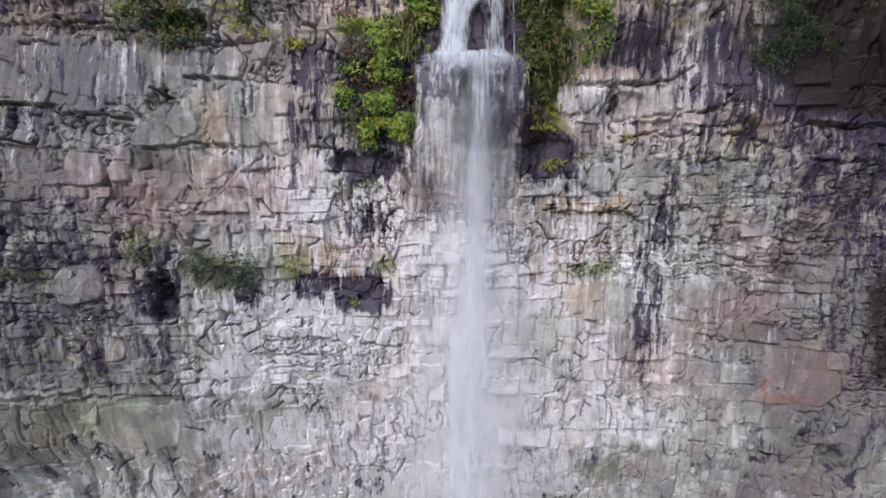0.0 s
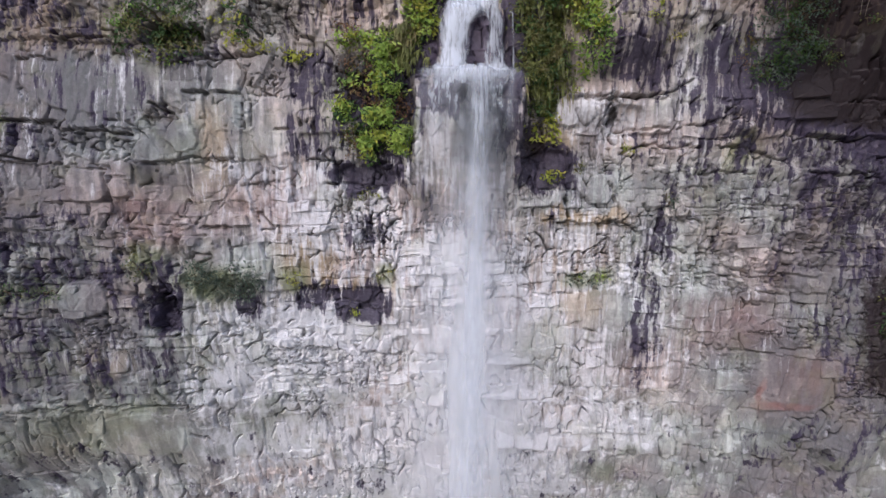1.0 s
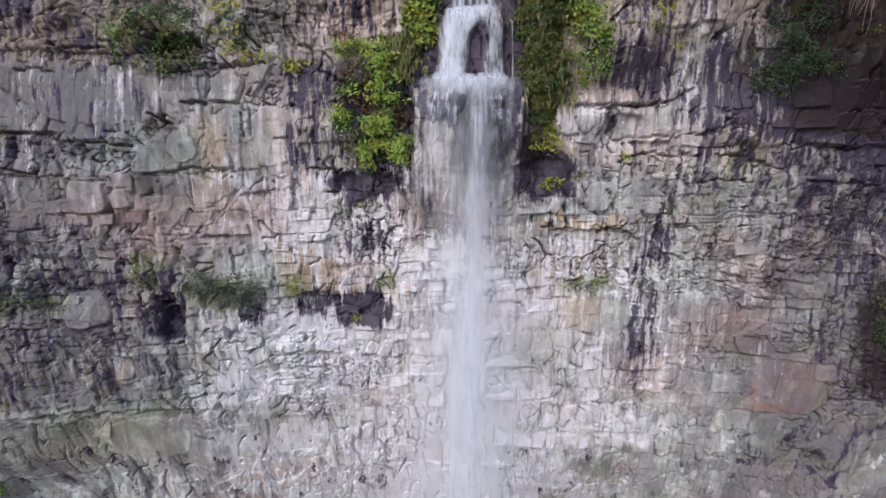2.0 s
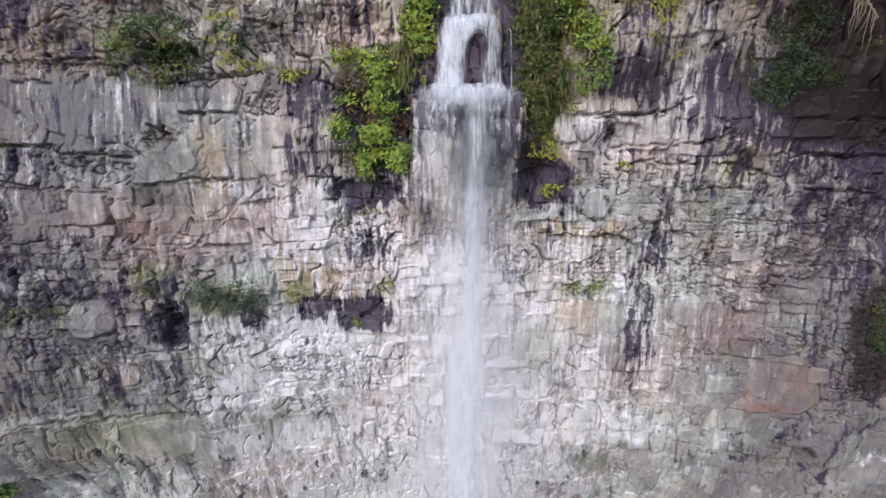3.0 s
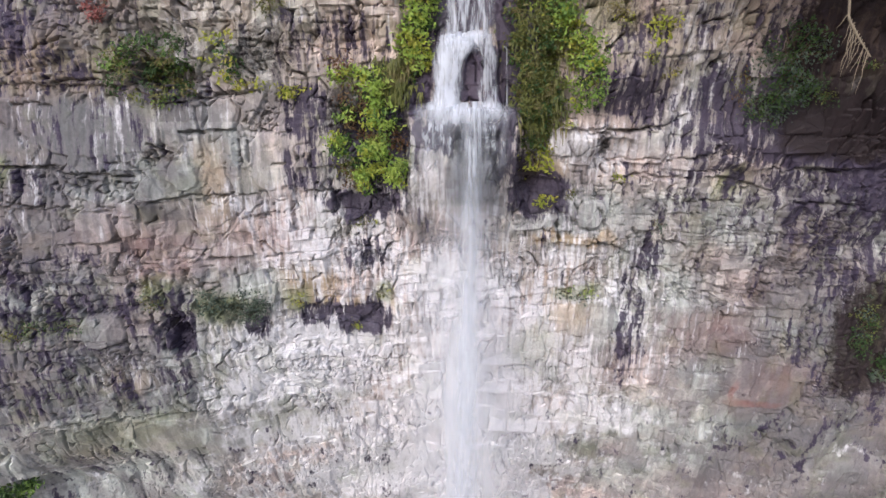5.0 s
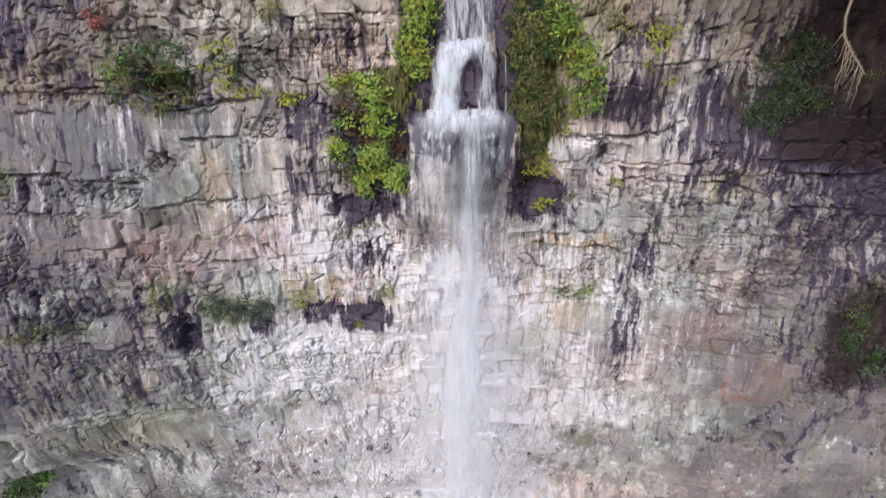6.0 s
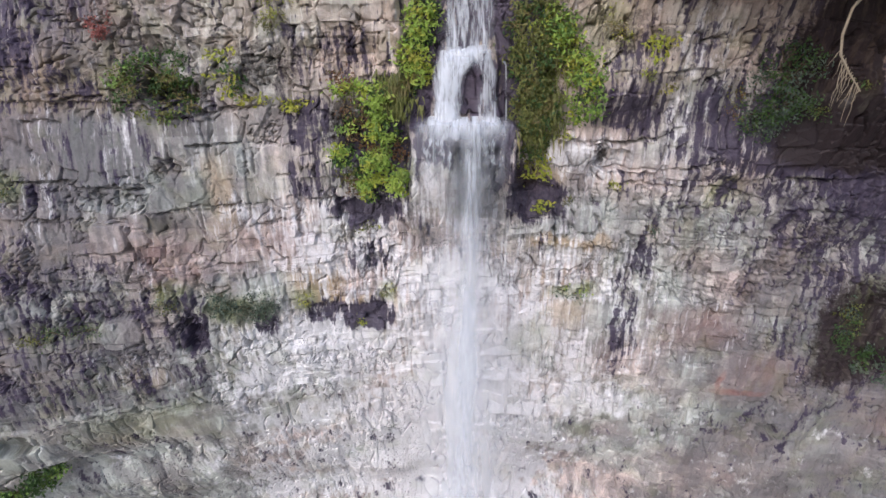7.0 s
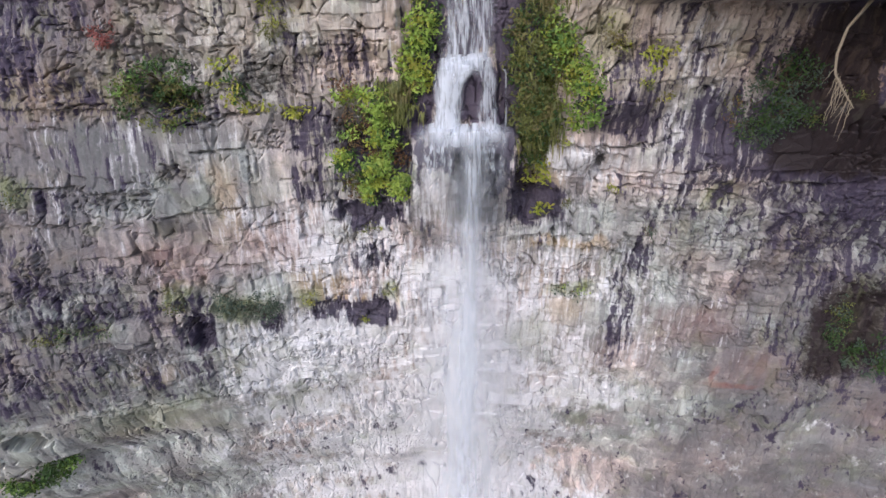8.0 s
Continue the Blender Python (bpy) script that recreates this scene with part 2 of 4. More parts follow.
def thick_right(z):
    return np.interp(z, (0, 9, 12, 16, 17, 20, 21, 23, 24, 30), (0.5, 0.5, 0.6, 0.7, 0.45, 0.45, 0.6, 0.7, 0.8, 0.6))


LAYOUTS = [beds(5, thick_left), beds(8, thick_right)]


def block_of(wx, wz, side):
    levels, keys = LAYOUTS[side]
    course = np.clip(np.searchsorted(levels, wz) - 1, 0, len(levels) - 2)
    place = course * 1000 + 500 + wx
    i = np.clip(np.searchsorted(keys, place), 1, len(keys) - 1)
    return course, i, place - keys[i - 1], keys[i] - place, wz - levels[course], levels[course + 1] - wz


def wall(x, z):
    """Distance of the rock face along y for arrays of x and z, with the numbers that its colouring needs."""
    x, z = np.asarray(x, float), np.asarray(z, float)
    wx, wz = warp(x, z)
    y = trend(x, z)
    tz = drawn(z)
    offset, tone = np.zeros(x.shape), np.zeros(x.shape)
    for side in (0, 1):
        course, i, left, right, low, high = block_of(wx, wz, side)
        seed = 100 + side * 10
        r = [lattice(i, course * 0, seed + k) for k in range(5)]
        rc = lattice(course, course * 0, seed + 7)
        joint = np.where(left < right, lattice(i, course * 0, seed + 8), lattice(i + 1, course * 0, seed + 8))
        o = 0.05 * (rc - 0.5) * smooth(vnoise(wx * 0.4, course * 3.3, seed + 3), 0.3, 0.7) + 0.14 * (r[0] - 0.5) * (0.4 + 1.2 * r[4])
        o = o + 0.09 * (r[1] - 0.5) * (left - right) / np.maximum(left + right, 0.2)
        o = o + 0.05 * (r[2] - 0.6) * (low - high) / np.maximum(low + high, 0.2)
        cut, bed = np.minimum(left, right), np.minimum(low, high)
        open_joint = smooth(joint, 0.3, 0.8) * smooth(vnoise(wx * 1.3, wz * 1.3, seed + 4), 0.42, 0.66)
        plane = course + np.where(low < high, 0, 1)
        open_bed = smooth(vnoise(wx * 1.5 + plane * 13.7, plane * 5.1, seed + 9), 0.72, 0.9)
        o = o + 0.30 * open_joint * np.exp(-(cut / 0.026) ** 2) + 0.16 * open_bed * np.exp(-(bed / 0.026) ** 2)
        lip = smooth(vnoise(wx * 1.5 + course * 13.7, course * 5.1, seed + 9), 0.72, 0.9)
        o = o - 0.02 * lip * np.exp(-low / 0.16)
        w = smooth(x + 0.8 * (vnoise(z, z * 0, 31) - 0.5), 0.6, 1.4)
        w = w if side else 1 - w
        offset, tone = offset + o * w, tone + (0.6 * r[3] + 0.4 * rc) * w
    # smooth slabs, rubbly patches of chipped stone, pocks, flutes and grain
    nx, nz = x + 0.45 * (fbm(x * 2.2, z * 2.2, 81) - 0.5), z + 0.35 * (fbm(x * 2.2, z * 2.2, 82) - 0.5)
    slab, out = np.zeros(x.shape), np.zeros(x.shape)
    for cx, cz, hx, hz, thick in SLABS:
        b = box(nx, nz, cx, cz, hx, hz, 0.05)
        slab, out = np.maximum(slab, b), out - thick * b
    rubble = smooth(fbm(x * 0.55, z * 0.8, 41, 3), 0.52, 0.66)
    for cx, cz, hx, hz, much in RUBBLE:
        rubble = np.maximum(rubble, much * box(nx, nz, cx, cz, hx, hz, 0.35))
    plain, crazed = np.zeros(x.shape), 0.8 * smooth(fbm(x * 0.4, z * 0.5, 42, 3), 0.58, 0.7)
    for cx, cz, hx, hz, much in FACES_WEST + FACES_EAST:
        plain = np.maximum(plain, much * box(nx, nz, cx, cz, hx, hz, 0.12))
    for cx, cz, hx, hz, much in CRAZED:
        crazed = np.maximum(crazed, much * box(nx, nz, cx, cz, hx, hz, 0.3))
    plain = np.maximum(plain, 0.3 * (1 - smooth(z, 8.5, 10.5)))
    rubble, crazed = rubble * (1 - slab) * (1 - plain), crazed * (1 - slab) * (1 - plain)
    wz = wz - 0.5 * (wz - 23.0) * smooth(x, 4.0, 6.0) * smooth(wz, 22.6, 24.0)
    big, ox, oy, gap, _ = cells(wx * 1.25, wz * 0.7, 45)
    plate = (big - 0.5) * 0.26 + ox * (big * 6.1 % 1 - 0.5) * 0.16 + oy * (big * 4.3 % 1 - 0.6) * 0.12 + 0.26 * np.exp(-(gap / 0.035) ** 2) * smooth(vnoise(wx * 1.7, wz * 1.7, 46), 0.58, 0.8)
    rnd, ox, oy, gap, pair = cells(wx * 2.7, wz * 1.7, 50)
    chip = (rnd - 0.5) * 0.24 + ox * (rnd * 7.3 % 1 - 0.5) * 0.20 + oy * (rnd * 3.7 % 1 - 0.65) * 0.24
    rnd2, ox2, oy2, gap2, pair2 = cells(wx * 4.6 + 0.35 * np.floor(wz * 4.4), wz * 4.4, 60, 0.75)
    chip2 = (rnd2 - 0.5) * 0.10 + ox2 * (rnd2 * 5.1 % 1 - 0.5) * 0.22 + oy2 * (rnd2 * 3.1 % 1 - 0.6) * 0.18
    split = 0.60 * (pair < 0.45) * np.exp(-(gap / 0.05) ** 2) * smooth(vnoise(wx * 2.3, wz * 1.6, 47), 0.46, 0.58)
    split = split + 0.42 * (pair2 < 0.42) * np.exp(-(gap2 / 0.08) ** 2) * smooth(vnoise(wx * 1.9, wz * 1.5, 48), 0.50, 0.62) * (0.35 + 0.65 * rubble)
    _, _, _, gap3, pair3 = cells(wx * 4.3 + 0.3 * np.floor(wz * 5.0), wz * 5.0, 68, 0.7)
    craze = 0.60 * np.maximum(crazed, 0.5 * (1 - smooth(z, 9, 11))) * (pair3 < 0.5) * np.exp(-(gap3 / 0.08) ** 2) * smooth(vnoise(wx * 1.6, wz * 1.6, 69), 0.25, 0.5)
    pane, panx, _, pgap, pair4 = cells(wx * 2.3 + 0.4 * np.floor(wz * 0.9), wz * 0.9, 88, 0.8)
    panel = plain * ((pane - 0.5) * 0.09 + panx * (pane * 7.7 % 1 - 0.5) * 0.12 + 0.2 * (pair4 < 0.5) * np.exp(-(pgap / 0.06) ** 2) * smooth(vnoise(wx * 1.2, wz * 0.8, 89), 0.5, 0.65))
    rough = (0.14 + 0.86 * rubble) * (1 - 0.75 * plain)
    tone = 0.35 * tone + 0.25 * (big * 3.3 % 1) + 0.10 * (pane * 5.3 % 1) + (0.15 + 0.15 * rubble) * (rnd * 5.7 % 1) + 0.15 * (rnd2 * 5.7 % 1)
    # greyer rock at the sides, with edge falloff painted in; top lightened for haze
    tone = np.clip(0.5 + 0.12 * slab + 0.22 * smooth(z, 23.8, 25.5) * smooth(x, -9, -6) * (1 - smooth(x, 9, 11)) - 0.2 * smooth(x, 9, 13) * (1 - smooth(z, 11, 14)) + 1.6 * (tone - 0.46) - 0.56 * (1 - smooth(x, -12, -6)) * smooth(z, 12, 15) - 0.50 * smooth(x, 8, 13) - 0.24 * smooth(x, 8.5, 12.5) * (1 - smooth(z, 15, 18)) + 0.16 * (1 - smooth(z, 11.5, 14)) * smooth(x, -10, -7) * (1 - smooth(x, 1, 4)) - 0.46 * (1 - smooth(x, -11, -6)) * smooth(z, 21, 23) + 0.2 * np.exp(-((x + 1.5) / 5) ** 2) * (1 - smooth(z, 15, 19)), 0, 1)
    calm = 0.5 + 0.5 * smooth(z, 15.5, 18) + 0.5 * (1 - smooth(z, 9.5, 12))
    offset = offset * (1 - 0.75 * plain) + plate * (1 - 0.5 * rubble) * (1 - 0.7 * plain) * calm + craze + split * (1 - 0.8 * plain) * (1 - 0.6 * slab) * (1.5 - 0.5 * smooth(z, 9, 12)) + panel * (0.3 + 0.7 * smooth(z, 10, 13))
    pock, px, py, _, _ = cells(x * 1.45, tz * 1.45, 65)
    hole = np.where(pock > 0.93, 0.24 * (1 - smooth(np.hypot(px, py * (0.6 + 0.7 * (pock * 9 % 1))), 0.03, 0.05 + 0.6 * (pock - 0.92))), 0)
    offset = offset * (1 - 0.8 * slab) * (0.5 + 0.5 * smooth(z, 9.5, 14.5)) + out + rough * calm * (chip + chip2) + hole
    offset = offset + 0.13 * smooth(z, 11, 15) * (fbm(x * 2.6, tz * 0.45, 71, 3) - 0.5) + 0.26 * (fbm(x * 0.5, z * 0.5, 72, 2) - 0.5)
    drip = (0.6 + 0.4 * (1 - smooth(z, 14.5, 18))) * smooth(z, 11, 14)
    offset = offset + 0.07 * drip * (fbm(x * 6.5 + 1.2 * vnoise(x * 1.3, tz * 1.1, 75), tz * 1.1, 74, 3) - 0.5)
    offset = offset + (0.012 + 0.03 * rubble) * (fbm(x * 7, tz * 6, 73, 3) - 0.5)
    jag = lattice(np.floor(x * 4.1 + 1.3 * vnoise(x * 2, z * 2, 91)), np.floor(z * 1.3), 92) - 0.5
    for x0, x1, z0, z1, deep in LEDGES:
        f = np.clip((x - x0) / (x1 - x0), 0, 1)
        d = z - z0 - (z1 - z0) * f - 0.08 * (fbm(x * 1.4, z * 0 + z0, 86, 2) - 0.5) - 0.10 * jag
        w = smooth(x, x0 - 0.15, x0 + 0.15) * (1 - smooth(x, x1 - 0.15, x1 + 0.15)) * (0.5 + vnoise(x * 1.7, z * 0 + z0, 87))
        offset = offset + deep * w * np.where(d > 0, -0.45 * np.exp(-np.abs(d) / 0.4), 0.7 * np.exp(-np.abs(d) / 0.08))
    # single cracks; the level ones have a thin overhanging lip
    jx, jz = x + 0.10 * (fbm(x * 2.0, z * 3.0, 93, 3) - 0.5) + 0.05 * jag, z + 0.09 * (fbm(x * 1.6, z * 1.6, 94, 3) - 0.5) + 0.10 * jag
    width = 0.016 + 0.028 * vnoise(x * 2.1, z * 2.1, 95)
    for ax, az, bx, bz, deep in CRACKS_WEST_HIGH + CRACKS_WEST_LOW + CRACKS_FOOT_WEST + CRACKS_EAST_HIGH + CRACKS_EAST_LOW:
        if z.min() > max(az, bz) + 0.9 or z.max() < min(az, bz) - 0.5:
            continue
        ux, uz = bx - ax, bz - az
        f = ((jx - ax) * ux + (jz - az) * uz) / (ux * ux + uz * uz)
        d = np.hypot(jx - ax - ux * np.clip(f, 0, 1), jz - az - uz * np.clip(f, 0, 1))
        offset = offset + 1.3 * deep * np.exp(-(d / width) ** 2)
        if abs(ux) > 2 * abs(uz):
            up = jz - az - uz * f
            w = smooth(f, -0.06, 0.06) * (1 - smooth(f, 0.94, 1.06))
            offset = offset + 0.35 * deep * w * np.where(up > 0, -np.exp(-np.abs(up) / 0.3), 0.25 * np.exp(-np.abs(up) / 0.08))
    y = y + offset
    for cx, cz, hx, hz, deep in NICHES:
        y = y + deep * box(nx + ox * 0.15, nz + oy * 0.2, cx, cz, hx, hz, 0.12)
    # the two steps that the water runs over
    bx, bz = x + 0.5 * (fbm(x * 2.0, z * 2.0, 83) - 0.5), z + 0.15 * (fbm(x * 2.4, z * 2.4, 84) - 0.5)
    face = 20.0 + 0.4 * (offset + 0.1) + 0.50 * np.maximum(22.6 - bz, 0)
    inside = smooth(bx, LEDGE_X0 - 0.12, LEDGE_X0 + 0.02) * (1 - smooth(bx, LEDGE_X1 - 0.02, LEDGE_X1 + 0.12)) * smooth(bz, 18.8, 20.8) * (1 - smooth(bz, LEDGE_Z - 0.05, LEDGE_Z + 0.04))
    y = y + (face - y) * inside
    above = smooth(bx, -1.2, -0.9) * (1 - smooth(bx, 2.7, 3.0)) * smooth(bz, LEDGE_Z - 0.05, LEDGE_Z + 0.04)
    step = smooth(bx, STEP_X0 - 0.1, STEP_X0 + 0.05) * (1 - smooth(bx, STEP_X1 - 0.05, STEP_X1 + 0.1))
    top = smooth(bz, STEP_Z - 0.1, STEP_Z + 0.05)
    back = 20.75 + 0.5 * offset - 0.35 * step * (1 - top) + 0.15 * top * step
    y = y + (back - y) * above
    # the overhanging rim above the bare soil
    rim = smooth(z + 0.25 * (fbm(x * 0.8, z, 85) - 0.5), 27.55, 27.85) * smooth(x, 4.5, 9.5)
    y = y - 3.6 * rim
    # an unseen brow farther west, added to shade the upper wall
    y = y - 0.3 * smooth(z, 27.9, 28.3) * (1 - smooth(x, 3, 6))
    return y, tone, offset, np.maximum(slab, 0.6 * plain)


# ---- its colouring: stains, with some shade, edge falloff and haze painted in ----
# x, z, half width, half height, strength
# wet and stained rock, plus shade of hollows and behind the shrub painted dark
STAINS_AND_SHADE = [
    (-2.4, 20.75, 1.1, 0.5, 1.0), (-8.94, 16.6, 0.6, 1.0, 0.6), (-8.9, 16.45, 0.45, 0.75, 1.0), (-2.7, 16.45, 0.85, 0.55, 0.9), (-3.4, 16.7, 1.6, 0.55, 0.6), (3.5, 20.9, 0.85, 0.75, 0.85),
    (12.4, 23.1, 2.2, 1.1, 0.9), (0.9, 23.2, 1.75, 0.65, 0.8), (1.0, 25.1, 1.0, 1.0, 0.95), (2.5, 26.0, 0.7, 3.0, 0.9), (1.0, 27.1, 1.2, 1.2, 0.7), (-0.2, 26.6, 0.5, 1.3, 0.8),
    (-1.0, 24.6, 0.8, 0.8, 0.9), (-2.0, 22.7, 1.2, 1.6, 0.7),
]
# drip runs; the dark by the cave and under the ledge bush is painted shade
RUNS_AND_SHADE_WEST = [
    (-10.4, 23.4, 1.9, 1.0, 0.3), (-12.2, 25.3, 2.0, 0.8, 0.4), (-2.8, 26.0, 1.3, 0.9, 0.4), (-8.3, 24.5, 1.3, 0.45, 0.5), (-6.3, 16.7, 0.5, 0.5, 0.55),
    (-8.9, 17.7, 0.6, 0.5, 0.5), (-4.1, 23.7, 0.8, 0.95, 0.6), (-9.1, 14.6, 0.5, 0.75, 0.45), (-2.6, 18.9, 0.6, 0.6, 0.42), (-4.2, 22.0, 0.8, 0.8, 0.5),
    (-4.6, 26.2, 0.5, 1.0, 0.5),
]
# drip runs, plus the shade of the eastern cleft painted dark
RUNS_AND_SHADE_EAST = [
    (2.8, 21.3, 0.5, 0.9, 0.7), (6.95, 15.7, 0.42, 2.5, 0.52), (6.1, 24.3, 1.3, 0.9, 0.6), (6.1, 25.6, 1.1, 1.0, 0.42), (9.4, 23.6, 1.7, 1.6, 0.62),
    (13.6, 25.5, 1.2, 2.0, 0.45), (15.5, 15.3, 2.0, 2.5, 0.4), (2.1, 22.3, 0.6, 0.9, 0.6), (7.3, 18.6, 0.5, 0.9, 0.5), (9.6, 21.6, 0.5, 1.0, 0.5),
]
PALE_WEST = [
    (-4.8, 14.7, 3.4, 1.5, 0.8), (-10.6, 23.0, 3.2, 1.3, 0.18), (0.8, 15.0, 2.4, 6.0, 0.6), (0.0, 21.8, 0.95, 1.2, 1.0), (0.6, 20.6, 1.6, 1.0, 0.9),
    (-3.3, 19.9, 2.2, 1.3, 1.0), (-5.4, 20.6, 2.4, 1.0, 0.55),
]
PALE_EAST = [
    (5.2, 22.7, 1.2, 0.7, 0.7), (4.4, 22.9, 0.85, 0.5, 1.0), (8.4, 22.5, 1.6, 1.2, 0.6), (5.0, 17.6, 2.4, 2.6, 0.55), (4.2, 14.8, 1.6, 1.8, 0.4),
    (7.6, 24.8, 0.4, 2.4, 0.9), (8.5, 25.6, 0.35, 1.6, 0.7), (6.5, 11.9, 1.6, 0.9, 0.5),
]
# the first row is a broad warm tint standing in for haze along the top
OCHRE = [
    (0.5, 26.6, 9.0, 1.7, 0.3), (-7.15, 21.7, 0.42, 1.2, 0.5), (-4.5, 18.1, 0.85, 0.75, 0.7), (4.75, 19.35, 1.3, 0.22, 0.8), (-3.6, 17.25, 0.9, 0.2, 0.9),
    (-10.5, 14.9, 0.6, 0.4, 0.2), (3.6, 21.9, 0.6, 0.4, 0.5), (12.4, 26.3, 1.9, 1.6, 0.25), (4.5, 17.0, 1.1, 1.2, 0.35), (-10.7, 25.3, 2.6, 0.8, 0.35),
]
RED = [
    (12.1, 13.8, 1.2, 0.85, 0.12), (11.75, 12.93, 0.8, 0.11, 0.6), (11.0, 13.3, 0.09, 0.45, 0.6),
    (-9.0, 19.4, 0.9, 0.8, 0.35), (-6.5, 19.6, 1.6, 0.8, 0.25), (5.8, 14.4, 1.2, 1.0, 0.15), (11.8, 26.2, 1.2, 1.2, 0.5), (9.5, 15.8, 1.6, 0.8, 0.3),
]
# bare soil, plus the shade of the cleft and the small niche painted in
EARTH_AND_SHADE = [(5.4, 22.75, 0.24, 0.42, 0.6), (2.95, 21.9, 0.4, 0.6, 0.6), (12.9, 25.4, 2.4, 2.2, 1.0), (13.4, 23.4, 2.6, 1.2, 1.0), (11.6, 25.4, 0.5, 1.4, 0.6), (15.4, 15.6, 1.5, 2.2, 0.85), (4.6, 26.6, 0.8, 1.0, 0.4), (5.8, 26.6, 1.2, 0.7, 0.45), (-5.4, 25.7, 1.5, 0.9, 0.5), (-2.9, 23.9, 0.7, 0.9, 0.6), (9.8, 24.6, 0.5, 1.0, 0.5)]
GREEN = [
    (-11.2, 12.5, 2.0, 1.0, 0.32), (-7.2, 17.3, 1.0, 0.6, 0.6), (-4.9, 17.4, 0.4, 0.4, 0.7), (-1.9, 17.5, 0.3, 0.35, 0.7),
    (6.0, 9.6, 0.5, 0.5, 0.3), (9.4, 21.6, 0.35, 0.5, 0.6), (2.8, 25.8, 0.6, 1.6, 0.8), (5.2, 26.6, 0.6, 0.8, 0.5), (15.4, 16.4, 0.5, 1.4, 0.8),
    (-9.3, 18.1, 0.4, 0.5, 0.7), (5.0, 17.3, 0.8, 0.25, 0.7), (3.4, 15.0, 0.9, 0.7, 0.3), (-13.6, 22.2, 0.5, 0.4, 0.6), (-12.6, 17.2, 1.0, 0.3, 0.5), (-0.95, 22.4, 0.25, 0.3, 0.8),
]


def stain(x, z, rows, fringe, seed):
    total = np.zeros(x.shape)
    sx = x + 0.35 * (fbm(x * 1.6, z * 1.6, seed, 3) - 0.5)
    run = fringe * (fbm(x * 2.6, z * 0.35, seed + 5, 3) - 0.5) * 1.4
    sz = z + run + 0.25 * (fbm(x * 1.8, z * 1.8, seed + 6, 3) - 0.5)
    for cx, cz, hx, hz, strength in rows:
        total = np.maximum(total, strength * box(sx, sz, cx, cz, hx * 1.08, hz * 1.08, 0.5))
    return total


def colouring(x, z, tone, slab):
    """Two sets of four numbers in 0 to 1: dark, pale, ochre, green and red, tone, earth, bloom."""
    patch = fbm(x * 0.45, z * 0.45, 221, 4)
    dark = np.maximum(stain(x, z, STAINS_AND_SHADE, 0.35, 230), stain(x, z, RUNS_AND_SHADE_WEST + RUNS_AND_SHADE_EAST, 0.45, 235))
    speckle = smooth(fbm(x * 1.1, z * 0.8, 241, 4), 0.45, 0.65)
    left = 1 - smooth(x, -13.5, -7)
    # sides and upper left are darkened further, edge falloff put into the colour
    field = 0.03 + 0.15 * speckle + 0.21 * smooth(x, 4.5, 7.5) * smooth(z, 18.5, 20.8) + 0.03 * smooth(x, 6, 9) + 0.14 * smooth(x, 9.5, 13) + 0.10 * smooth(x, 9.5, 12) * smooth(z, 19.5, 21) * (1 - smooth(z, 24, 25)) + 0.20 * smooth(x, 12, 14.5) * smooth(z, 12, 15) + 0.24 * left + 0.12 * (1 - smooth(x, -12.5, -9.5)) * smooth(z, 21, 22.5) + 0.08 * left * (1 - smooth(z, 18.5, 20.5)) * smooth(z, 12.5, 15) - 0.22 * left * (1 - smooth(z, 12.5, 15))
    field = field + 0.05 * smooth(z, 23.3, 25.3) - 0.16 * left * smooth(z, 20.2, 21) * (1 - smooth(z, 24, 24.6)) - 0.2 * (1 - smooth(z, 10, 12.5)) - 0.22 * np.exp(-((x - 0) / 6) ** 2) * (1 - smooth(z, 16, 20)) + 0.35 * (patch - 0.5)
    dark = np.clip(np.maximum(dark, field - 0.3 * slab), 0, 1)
    pale = stain(x, z, PALE_WEST + PALE_EAST, 0.6, 250)
    heart = np.exp(-((x - 0.2) / 8.0) ** 2) * (1 - smooth(z, 16, 20.5))
    pale = np.clip(0.46 * heart + 0.34 * (1 - smooth(z, 10, 13.5)) * (1 - smooth(x, 3, 7)) * smooth(x, -11, -8) + 0.5 * pale + 0.35 * (vnoise(x * 0.9, z * 0.6, 263) - 0.25) * (1 - 0.7 * smooth(x, 5, 8) * (1 - smooth(z, 12, 15))), 0, 1)
    pale = pale * (1 - 0.9 * box(x, z, 12.0, 13.75, 1.35, 1.1, 0.15)) * (1 - 0.7 * box(x, z, 5.4, 16.2, 1.1, 0.7, 0.2))
    low = 1 - smooth(z, 10.5, 13)
    broad = fbm(x * 0.75 + 0.3 * z, z * 0.9, 264, 4) - 0.5
    pale = np.clip(pale + 0.8 * low * broad, 0, 1)
    dark = np.clip(dark - 0.10 * low + 0.4 * low * smooth(fbm(x * 1.6, z * 1.2, 265, 4), 0.60, 0.70), 0, 1)
    tone = tone + low * (0.12 + 0.7 * (fbm(x * 0.5, z * 0.8, 266, 4) - 0.5) + 0.25 * (vnoise(x * 1.6, z * 2.2, 267) - 0.5))
    ochre = np.clip(stain(x, z, OCHRE, 0.5, 270) * (0.7 + 0.4 * vnoise(x * 4, z, 272)) + 0.12 * smooth(fbm(x * 0.8, z * 1.1, 271), 0.5, 0.72) * smooth(z, 9.5, 12.5), 0, 1)
    red = np.clip(stain(x, z, RED, 0.15, 280) * (0.4 + fbm(x * 3, z * 3, 281)), 0, 1)
    green = np.clip(stain(x, z, GREEN, 0.3, 290) * (0.5 + fbm(x * 2.6, z * 2.0, 291)) + 0.2 * smooth(fbm(x * 1.3, z * 1.3, 292), 0.58, 0.75), 0, 1)
